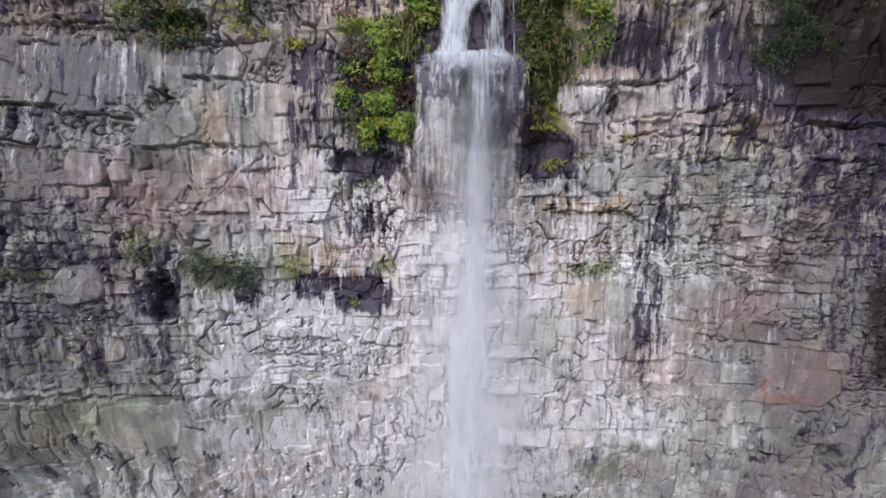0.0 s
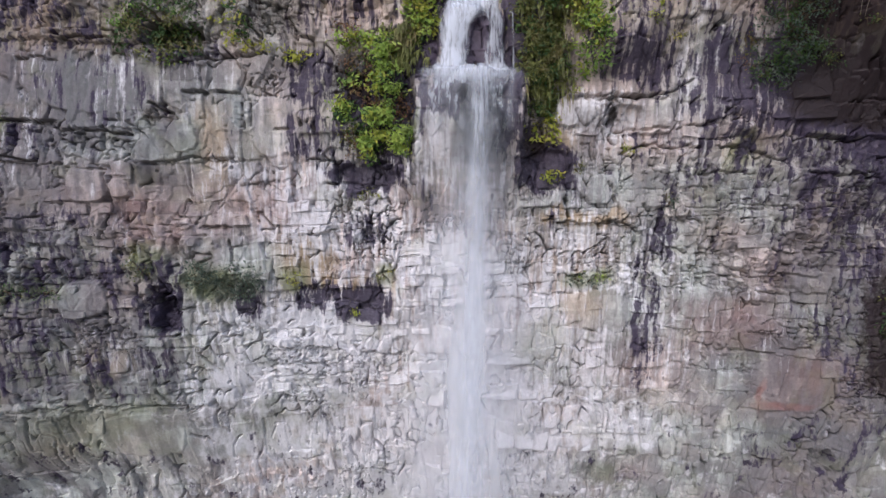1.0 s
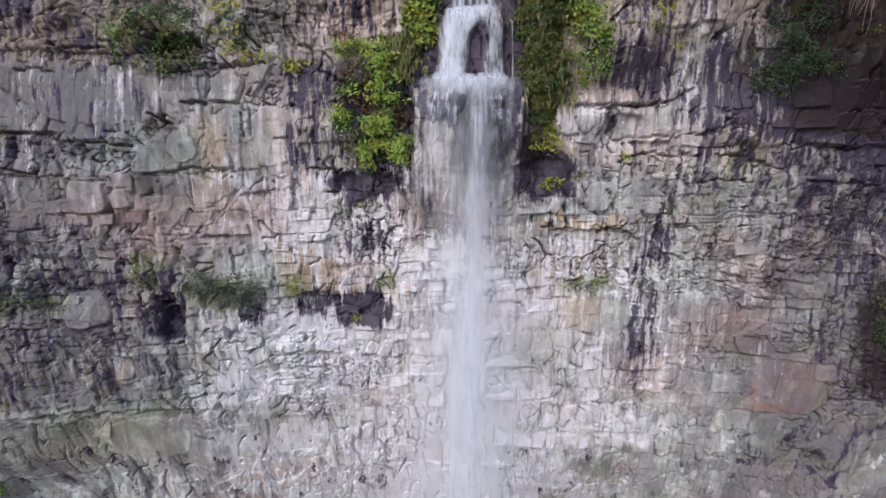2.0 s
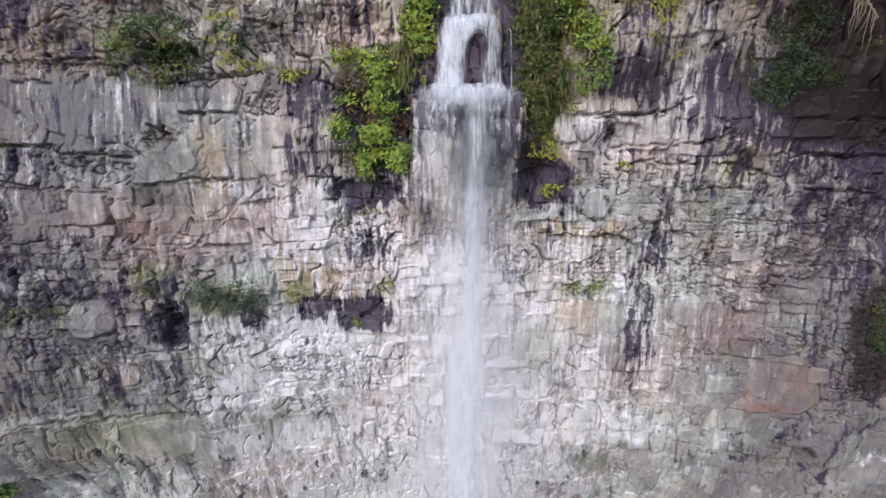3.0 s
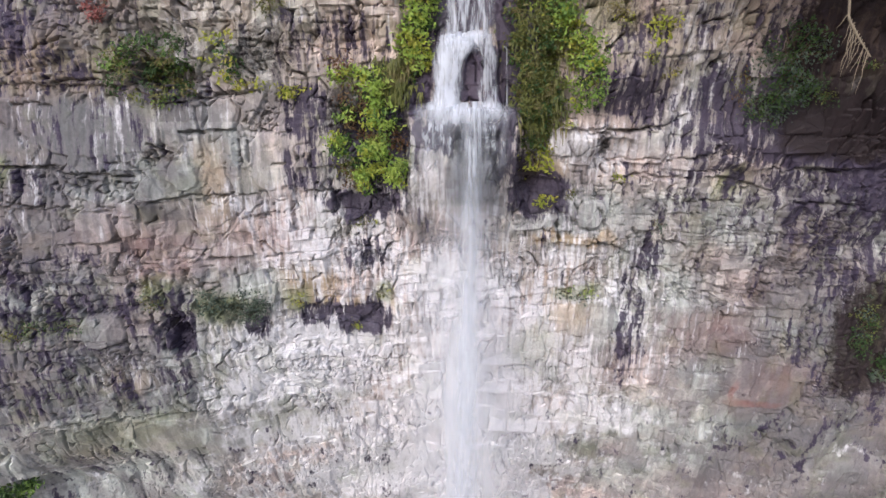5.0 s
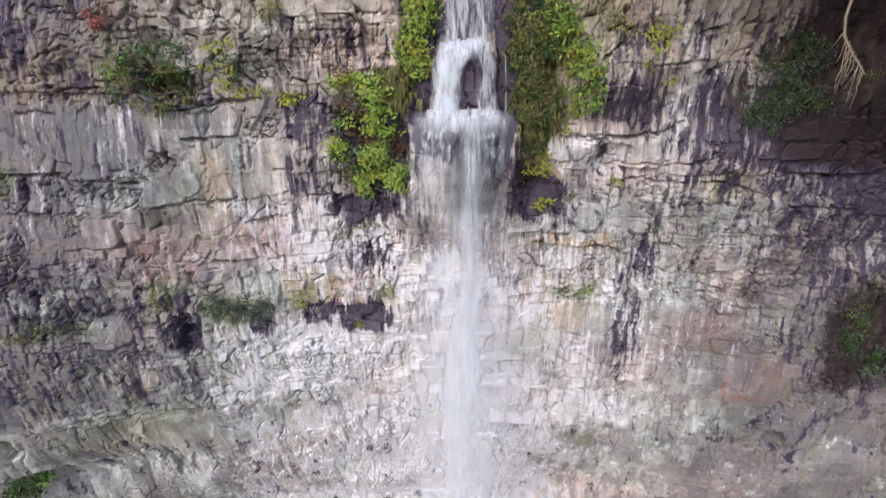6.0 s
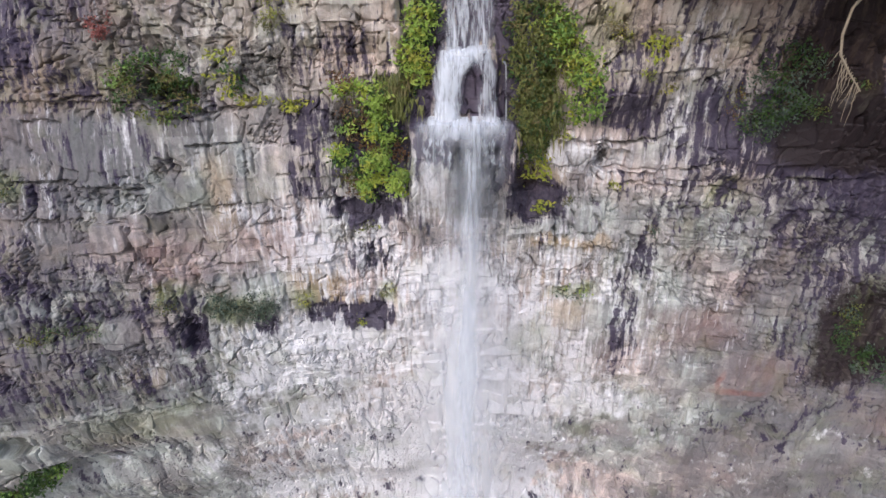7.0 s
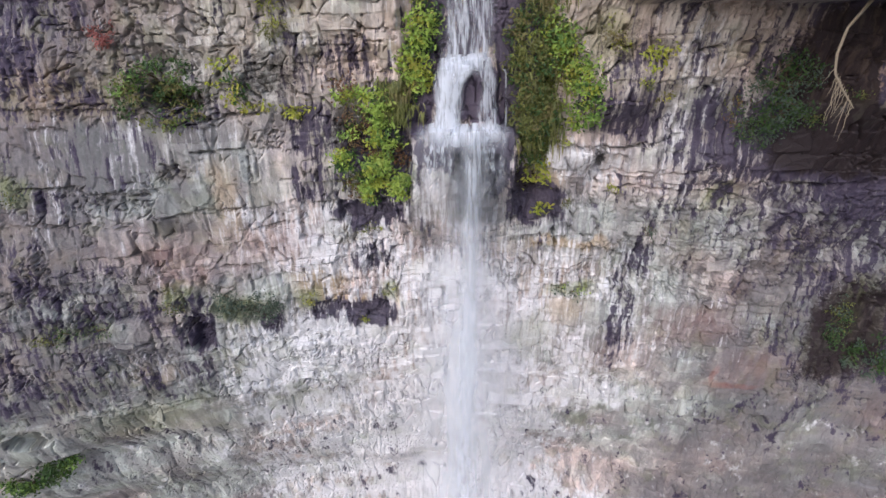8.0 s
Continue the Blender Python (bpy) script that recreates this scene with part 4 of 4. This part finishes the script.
plant("hanging_shrub", "bright green leafy shrub hanging beside the waterfall", [
    (-1.75, 23.6, 0.42, 0.8, 0.7), (-2.1, 22.3, 0.6, 0.6, 0.95), (-2.25, 21.55, 0.35, 0.35, 0.7), (-1.45, 21.75, 0.28, 0.55, 0.7), (-3.15, 22.75, 0.38, 0.4, 0.5), (-2.85, 23.75, 0.25, 0.25, 0.4), (-1.85, 24.7, 0.6, 0.45, 0.6), (-2.8, 25.0, 0.45, 0.2, 0.4), (-1.2, 22.2, 0.22, 0.3, 0.6)],
    [LEAF_BRIGHT, LEAF_BRIGHT, LEAF_BRIGHT, LEAF_MID, LEAF_YELLOW], 1, leaf=0.15, spray=0.135, each=34, dense=20, category="shrub", inner_shade=LEAF_DARK)
plant("grassy_mound", "bright green mound of leaves on the lip of the fall", [
    (-0.6, 25.9, 0.5, 1.0, 0.5), (-0.35, 27.1, 0.45, 0.75, 0.6)], [LEAF_BRIGHT, LEAF_BRIGHT, LEAF_YELLOW], 2, leaf=0.15, dense=22, category="shrub", inner_shade=LEAF_DARK)
plant("ledge_bush", "dark green bush over a hollow in the rock", [
    (-8.6, 25.6, 1.25, 0.65, 1.0), (-8.6, 25.1, 1.0, 0.5, 0.9), (-8.2, 24.5, 1.1, 0.3, 0.9), (-9.6, 25.1, 0.4, 0.6, 0.5)], [LEAF_DARK, LEAF_DARK, MOSS, LEAF_MID], 3, leaf=0.13, dense=12, category="bush")
plant("ledge_herb", "thin yellow-green herb on a rock ledge", [(-6.4, 25.5, 0.4, 0.75, 0.4), (-5.9, 24.8, 0.5, 0.2, 0.3)], [LEAF_YELLOW, LEAF_DARK], 4, dense=8)
plant("ledge_tuft", "yellow tuft growing on a rock ledge", [(-4.7, 24.55, 0.5, 0.2, 0.3)], [LEAF_YELLOW], 5, dense=14)
plant("hanging_grass", "thin pale green grass hanging from the cliff", [(-4.9, 27.2, 0.3, 0.7, 0.3)], [LEAF_YELLOW, MOSS], 6, dense=14, slim=0.2)
curtain("moss_curtain", "olive and brown moss curtain beside the waterfall", 2.45, 4.3, 23.2, 28.0, 600, MOSS, 7, 0.4, 0.4)
plant("moss_bank", "thick olive and green moss bank beside the fall", [(3.1, 26.3, 0.75, 1.6, 0.55), (3.2, 24.2, 0.7, 1.0, 0.5), (3.3, 22.9, 0.35, 0.5, 0.3)], [MOSS, MOSS, MOSS, LEAF_DARK], 27, leaf=0.15, dense=34, slim=0.5, category="moss")
curtain("moss_curtain", "dark olive moss below the hanging shrub", -2.0, -0.4, 24.1, 25.7, 1200, MOSS, 8, 0.4, 0.3)
plant("climber", "bright green leafy climber over dark moss", [(3.6, 26.7, 0.45, 0.8, 0.85), (4.6, 24.9, 0.45, 1.2, 0.4), (4.2, 25.9, 0.35, 0.5, 0.4)], [LEAF_BRIGHT, LEAF_MID, LEAF_YELLOW], 9, leaf=0.14, dense=24, inner_shade=LEAF_DARK, category="climber")
plant("rock_tuft", "yellow-green tuft beside the water", [(3.3, 22.3, 0.5, 0.4, 0.4)], [LEAF_YELLOW], 10)
plant("rock_tuft", "small yellow-green tuft on a dark stone", [(3.75, 20.8, 0.4, 0.16, 0.35)], [LEAF_YELLOW], 11)
plant("shadow_shrub", "dark green shrub hanging on stained rock", [(10.3, 24.9, 1.0, 1.4, 0.8), (10.0, 23.8, 0.5, 0.6, 0.5)], [LEAF_DARK, FERN, LEAF_DARK], 12, leaf=0.11, dense=15, category="shrub")
plant("fern_clump", "faded bluish fern clump in a damp hollow", [(-6.7, 17.3, 0.7, 0.6, 0.5), (-7.8, 17.6, 0.4, 0.4, 0.4)], [FERN], 13, leaf=0.1, dense=22)
plant("fern_clump", "small olive fern on a rough ledge", [(-9.4, 18.1, 0.35, 0.5, 0.3)], [FERN, MOSS], 14, leaf=0.09)
plant("ledge_herb", "low green herb on a bare ledge", [(5.0, 17.35, 0.65, 0.2, 0.35)], [LEAF_BRIGHT, FERN], 15, leaf=0.09)
plant("corner_bush", "green bush under a low overhang", [(-16.4, 10.1, 1.1, 0.45, 0.8), (-15.2, 10.6, 0.7, 0.25, 0.5)], [LEAF_DARK, LEAF_DARK, LEAF_MID], 16, dense=20, category="bush")
plant("corner_bush", "dark green bush in a shaded cleft", [(16.6, 14.5, 0.7, 0.9, 0.5)], [LEAF_DARK, FERN], 17, category="bush")
plant("rock_tuft", "yellow moss tuft on brown rock", [(6.6, 26.1, 0.35, 0.3, 0.25)], [LEAF_YELLOW], 18)
plant("rock_tuft", "yellow sprig below a ledge", [(-3.0, 16.2, 0.12, 0.25, 0.15)], [LEAF_YELLOW], 19, dense=30, leaf=0.08, spray=0.08)

plant("dry_shrub", "brown half-dry shrub among the green leaves", [(-2.55, 24.0, 0.5, 0.7, 0.4), (-2.9, 25.2, 0.5, 0.4, 0.3), (-2.85, 22.0, 0.4, 0.6, 0.3), (-1.75, 22.9, 0.7, 0.5, 0.3)], [LEAF_BROWN, LEAF_BROWN, MOSS], 31, leaf=0.12, dense=12, category="shrub")
plant("rock_tuft", "small green tuft on the edge of a slab", [(4.15, 23.35, 0.3, 0.1, 0.25)], [LEAF_YELLOW, MOSS], 32, leaf=0.09, spray=0.1)
plant("rock_tuft", "thin pale herb on crumbling stone", [(-2.35, 20.15, 0.5, 0.22, 0.2)], [MOSS, LEAF_YELLOW], 33, leaf=0.08, spray=0.12, dense=14)
plant("rock_tuft", "low green moss tuft between stones", [(7.3, 19.95, 0.35, 0.22, 0.15)], [MOSS, FERN], 34, leaf=0.08, spray=0.12)
plant("rock_tuft", "olive moss tuft on brown rock", [(5.3, 26.7, 0.35, 0.6, 0.2)], [MOSS, LEAF_YELLOW], 35, leaf=0.09, dense=12)
plant("rock_tuft", "dry olive tuft beside the dark shrub", [(9.3, 24.3, 0.3, 0.7, 0.2)], [MOSS, LEAF_BROWN], 36, leaf=0.08, dense=14)
plant("rock_tuft", "faint green tuft under a ledge", [(-13.5, 22.1, 0.5, 0.25, 0.3)], [MOSS, FERN], 37, leaf=0.09)
plant("rock_tuft", "yellow-green moss on a pale block", [(-4.85, 17.35, 0.3, 0.25, 0.15)], [LEAF_YELLOW, MOSS], 38, leaf=0.07, spray=0.1)
plant("rock_tuft", "yellow-green moss beside the hollow", [(-1.95, 17.45, 0.25, 0.3, 0.15)], [LEAF_YELLOW, MOSS], 39, leaf=0.07, spray=0.1)
plant("rock_tuft", "dark olive moss tuft along a damp crack", [(-12.4, 17.2, 0.9, 0.18, 0.15), (-13.6, 16.9, 0.4, 0.3, 0.15)], [MOSS, LEAF_DARK], 41, leaf=0.08, dense=16)
plant("rock_tuft", "olive tuft on stained brown rock", [(7.0, 24.9, 0.3, 0.2, 0.2), (6.4, 25.3, 0.3, 0.12, 0.15)], [MOSS, LEAF_YELLOW], 43, leaf=0.08, spray=0.1, dense=18)
plant("rock_tuft", "thin olive fringe on a wet dark wall", [(11.6, 24.0, 0.25, 0.35, 0.2), (12.3, 25.0, 0.2, 0.3, 0.2)], [MOSS, LEAF_DARK], 44, leaf=0.09, spray=0.12, dense=16)
plant("rock_tuft", "sparse yellow-green sprigs between pale blocks", [(6.1, 21.7, 0.25, 0.18, 0.12), (4.55, 21.05, 0.35, 0.14, 0.15)], [MOSS, LEAF_YELLOW], 45, leaf=0.07, spray=0.09, dense=20)
plant("red_herb", "small red-leaved herb on bare rock", [(-10.1, 26.95, 0.3, 0.36, 0.2)], [LEAF_RED], 42, leaf=0.1, spray=0.12, dense=34, category="herb")
plant("cleft_moss", "olive moss hanging in the shaded cleft", [(14.9, 16.2, 0.45, 1.2, 0.3)], [LEAF_DARK, FERN, LEAF_DARK, MOSS], 40, leaf=0.1, dense=14, category="moss")


# ---- hanging root ----
def root_thing():
    thing = tagged(new("hanging_root"), "pale bare root hanging from the overhang", "root")
    thing.location = Vector((10.32, 15.86, 27.6))
    rng = np.random.default_rng(3)
    main = [((0.3, 0.1, 0.25), 0.05), ((0.0, 0, -0.07), 0.045), ((-0.36, 0, -0.57), 0.036), ((-0.49, 0, -1.16), 0.034), ((-0.45, 0, -1.62), 0.03), ((-0.17, 0, -2.04), 0.024), ((0.2, 0.02, -2.49), 0.012)]
    part("main_root", tube_mesh("main_root", [[(Vector(p), r) for p, r in main]], 7), BARK, thing)
    for k in range(15):
        a = Vector((-0.47 + 0.045 * k, 0, -1.5 - 0.065 * k))
        long, path, lean = rng.uniform(0.3, 1.25), [], rng.normal() * 0.12 - 0.16
        for j in range(6):
            path.append((a + Vector((lean * long * j / 5 + rng.normal() * 0.018, 0.02 * j, -long * j / 5)), 0.013 - 0.0019 * j))
        part("rootlet", tube_mesh("rootlet", [path], 5), BARK, thing)
    return thing


root_thing()


# ---- waterfall ----
def water_sheet(name, rows, mat, parent, seed, nu=24, nv=80, bow=0.1, label="", ragged=0.05, thin=1.0, gain=1.6, feather=1.3):
    """rows: height z, left x, right x, y and density, from the top down; soft at both edges."""
    rows = np.array(rows)
    t = np.linspace(0, 1, nv)
    s = np.linspace(0, 1, len(rows))
    z, x0, x1, y, d = (np.interp(t, s, rows[:, k]) for k in range(5))
    u = np.linspace(0, 1, nu)
    U, T = np.meshgrid(u, t)
    Z = z[:, None] + 0 * U
    X = x0[:, None] + (x1 - x0)[:, None] * U + ragged * (fbm(Z * 1.3, U * 2, seed, 3) - 0.5) * 2
    Z = Z + 0.16 * (fbm(X * 1.8, Z * 0 + seed, seed + 9, 3) - 0.5) * (Z < 28)
    Y = y[:, None] - bow * np.sin(U * math.pi) + 0.12 * (fbm(X * 3, Z * 0.5, seed + 3, 3) - 0.5)
    mesh = grid_mesh(name, np.stack([X, Y, Z], -1), nu, nv)
    soft = np.clip(np.sin(U * math.pi) * gain, 0, 1) ** feather
    flow = np.stack([X, Z + 0 * X, d[:, None] * soft * thin, 0 * X + seed * 1.7], -1)
    layer = mesh.attributes.new("flow", "FLOAT_COLOR", "POINT")
    layer.data.foreach_set("color", np.ascontiguousarray(flow, dtype=np.float32).ravel())
    for p in mesh.polygons:
        p.use_smooth = True
    return part(name, mesh, mat, parent, label)


fall = tagged(new("waterfall"), "white waterfall dropping over two rock steps into spray", "waterfall")
for k in range(2):
    water_sheet("upper_stream", [(29.0, 0.3, 1.95, 20.6, 0.9), (27.6, 0.24, 1.95, 20.55, 0.8), (26.0, 0.12, 1.9, 20.5 - 0.1 * k, 0.9)], THIN, fall, 400 + k, ragged=0.09)
    water_sheet("step_stream", [(26.1, 0.1, 1.4, 20.3, 0.95), (25.8, 0.05, 1.25, 20.12, 0.95), (25.3, -0.05, 0.88, 20.08, 0.95), (24.6, -0.15, 0.75, 20.05, 0.9), (23.9, -0.25, 0.85, 19.95 - 0.1 * k, 0.95)], FOAM, fall, 410 + k, ragged=0.16)
    if k == 0:
        water_sheet("side_stream", [(26.1, 0.8, 1.85, 20.25, 0.8), (25.8, 1.1, 1.8, 20.12, 0.8), (25.3, 1.3, 1.85, 20.1, 0.75), (24.6, 1.3, 1.95, 20.1, 0.7), (23.9, 1.2, 2.1, 19.95 - 0.08 * k, 0.8)], FOAM, fall, 415 + k, ragged=0.16)
water_sheet("step_lip", [(26.2, 0.2, 1.8, 20.4, 0.6), (26.05, 0.15, 1.8, 20.2, 0.9), (25.5, 0.1, 1.75, 20.1, 0.0)], FOAM, fall, 418, ragged=0.1)
water_sheet("trickle", [(25.75, 2.05, 2.2, 20.3, 0.3), (25.65, 2.14, 2.2, 20.1, 0.5), (24.6, 2.16, 2.21, 20.05, 0.45), (23.9, 2.13, 2.24, 20.0, 0.3)], FOAM, fall, 419, ragged=0.01)
water_sheet("ledge_foam", [(24.1, -0.6, 2.2, 20.1, 0.9), (23.9, -0.75, 2.35, 19.78, 1.0), (23.65, -0.7, 2.3, 19.66, 0.6), (23.4, -0.6, 2.2, 19.6, 0.15), (23.0, -0.5, 2.0, 19.55, 0.0)], FOAM, fall, 421, nu=48)
for k in range(2):
    thin = 0.55 if k else 1.0
    water_sheet("ledge_curtain", [(24.0, -0.75, 2.45, 20.0, 0.9), (23.85, -0.8, 2.5, 19.75 - 0.06 * k, 1.0), (23.2, -0.8, 2.5, 19.62 - 0.08 * k, 0.85), (22.5, -0.85, 2.5, 19.55 - 0.08 * k, 0.4), (21.9, -0.8, 2.4, 19.5 - 0.1 * k, 0.1), (21.0, -0.6, 2.2, 19.45, 0.0)], THIN if k else BLOTCH, fall, 424 + k, nu=48, thin=thin)
for k in range(2):
    w = 0.48 + 0.3 * k
    water_sheet("plume", [(23.9, 1.15 - w, 1.2 + w, 19.7, 0.12), (22.0, 1.1 - w, 1.1 + w, 19.45 - 0.1 * k, 0.24), (18.0, 0.97 - 1.15 * w, 0.97 + 1.15 * w, 19.35 - 0.12 * k, 0.46), (12.0, 0.75 - 1.3 * w, 0.75 + 1.3 * w, 19.3 - 0.15 * k, 0.55), (5.0, 0.5 - 1.6 * w, 0.5 + 1.6 * w, 19.3 - 0.15 * k, 0.6), (-0.3, 0.4 - 2.6 * w, 0.4 + 2.6 * w, 19.3, 0.55)], MIST, fall, 430 + k, nv=200, ragged=0.14, gain=1.0, feather=2.0)
water_sheet("core", [(23.9, 0.85, 1.55, 19.6, 0.7), (22.0, 0.8, 1.4, 19.4, 0.6), (20.0, 0.65, 1.35, 19.3, 0.24), (12.0, 0.4, 1.05, 19.1, 0.2), (-0.3, 0.1, 0.8, 19.1, 0.22)], WATER, fall, 436, nv=200)
for k in range(2):
    w = 1.4 + 0.6 * k
    water_sheet("spray", [(23.3, 0.85 - w, 0.85 + w, 19.6, 0.0), (22.2, 0.85 - w, 0.85 + w, 19.5, 0.1), (20.0, 0.8 - w, 0.8 + w, 19.7 + 0.3 * k, 0.24), (14.0, 0.7 - 1.2 * w, 0.7 + 1.2 * w, 19.4 + 0.5 * k, 0.42), (6.0, 0.6 - 1.7 * w, 0.6 + 1.7 * w, 19.4 + 0.6 * k, 0.45), (-0.3, 0.5 - 1.6 * w, 0.5 + 1.6 * w, 19.4, 0.5)], MIST, fall, 440 + k, nv=120, gain=1.0, feather=1.6)


# ---- single stones that stand out of the cliff ----
def unwarped(wx, wz):
    x, z = wx.copy(), wz.copy()
    for _ in range(6):
        ax, az = warp(x, z)
        x, z = x + (wx - ax), z + (wz - az)
    return x, z


def stones(count):
    """Blocks of the bedded rock, each with a front of its own, between open joints."""
    rng = np.random.default_rng(77)
    picks = []
    for side in (0, 1):
        levels, keys = LAYOUTS[side]
        for i in range(1, len(keys)):
            k = int(keys[i - 1] // 1000)
            if int(keys[i] // 1000) != k or k + 1 >= len(levels):
                continue
            x0, x1, z0, z1 = keys[i - 1] - k * 1000 - 500, keys[i] - k * 1000 - 500, levels[k], levels[k + 1]
            cx, cz = (x0 + x1) / 2, (z0 + z1) / 2
            if not (11.8 < cz < 27.3 and -13 < cx < 14.5) or (cx > 0.9) != bool(side) or -1.4 < cx < 3.2 and cz > 20.5:
                continue
            if 0.25 < x1 - x0 < 1.5 and 0.22 < z1 - z0 < 1.0:
                picks.append((x0, x1, z0, z1))
    chosen = rng.permutation(len(picks))[:count]
    outline = [(-0.9, -1), (0.0, -1.04), (0.9, -1), (1, -0.85), (1.03, 0), (1, 0.85), (0.85, 1), (0.0, 1.03), (-0.9, 1), (-1, 0.8), (-1.03, 0), (-1, -0.85)]
    n = len(outline)
    ring = np.array(outline)
    wxs, wzs = [], []
    for j in chosen:
        x0, x1, z0, z1 = picks[j]
        u, v = (ring[:, :1] + 1) / 2, (ring[:, 1:] + 1) / 2
        shift = rng.uniform(-0.22, 0.22, (4, 2))
        r = ring * 0.94 + shift[0] * (1 - u) * (1 - v) + shift[1] * u * (1 - v) + shift[2] * (1 - u) * v + shift[3] * u * v + rng.uniform(-0.03, 0.03, (n, 2))
        hx, hz = (x1 - x0) / 2 - 0.03, (z1 - z0) / 2 - 0.03
        for scale in (1.0, 0.9, 0.45):
            wxs.append((x0 + x1) / 2 + r[:, 0] * hx * scale)
            wzs.append((z0 + z1) / 2 + r[:, 1] * hz * scale)
        wxs.append(np.array([(x0 + x1) / 2]))
        wzs.append(np.array([(z0 + z1) / 2]))
    x, z = unwarped(np.concatenate(wxs), np.concatenate(wzs))
    y, tone, offset, slab = wall(x, z)
    a, b = colouring(x, z, tone, slab)
    size = 3 * n + 1
    faces = []
    for k in range(n):
        m = (k + 1) % n
        faces += [(k, m, n + m, n + k)]
        faces += [(n + k, n + m, 2 * n + m, 2 * n + k), (2 * n + k, 2 * n + m, 3 * n + m, 3 * n + k), (3 * n + k, 3 * n + m, 4 * n)]
    for q in range(len(chosen)):
        s = slice(q * size, (q + 1) * size)
        px, pz, py = x[s], z[s], y[s]
        middle = np.median(py)
        if np.ptp(py) > 0.6:
            continue
        tilt = rng.normal(size=2) * 0.05
        front = middle - rng.uniform(0.01, 0.06) + tilt[0] * (px - px[-1]) + tilt[1] * (pz - pz[-1]) + 0.12 * (py - middle)
        back = front[:n] + 0.3
        edge = front[:n] + 0.035
        verts = np.concatenate([np.stack([px[:n], back, pz[:n]], -1), np.stack([px[:n], edge, pz[:n]], -1), np.stack([px[n:], front[n:] + 0.012 * rng.normal(size=size - n), pz[n:]], -1)])
        origin = verts.mean(axis=0)
        mesh = mesh_of("stone", (verts - origin).tolist(), faces)
        t = np.clip(b[s][:, 1] + rng.normal() * 0.12, 0, 1)
        bb = b[s].copy()
        bb[:, 1] = t
        order = np.concatenate([np.arange(n), np.arange(size)])
        give_colours(mesh, [a[s][order], bb[order]])
        ob = part("stone", mesh, ROCK, CLIFF)
        ob.location = origin


stones(300)
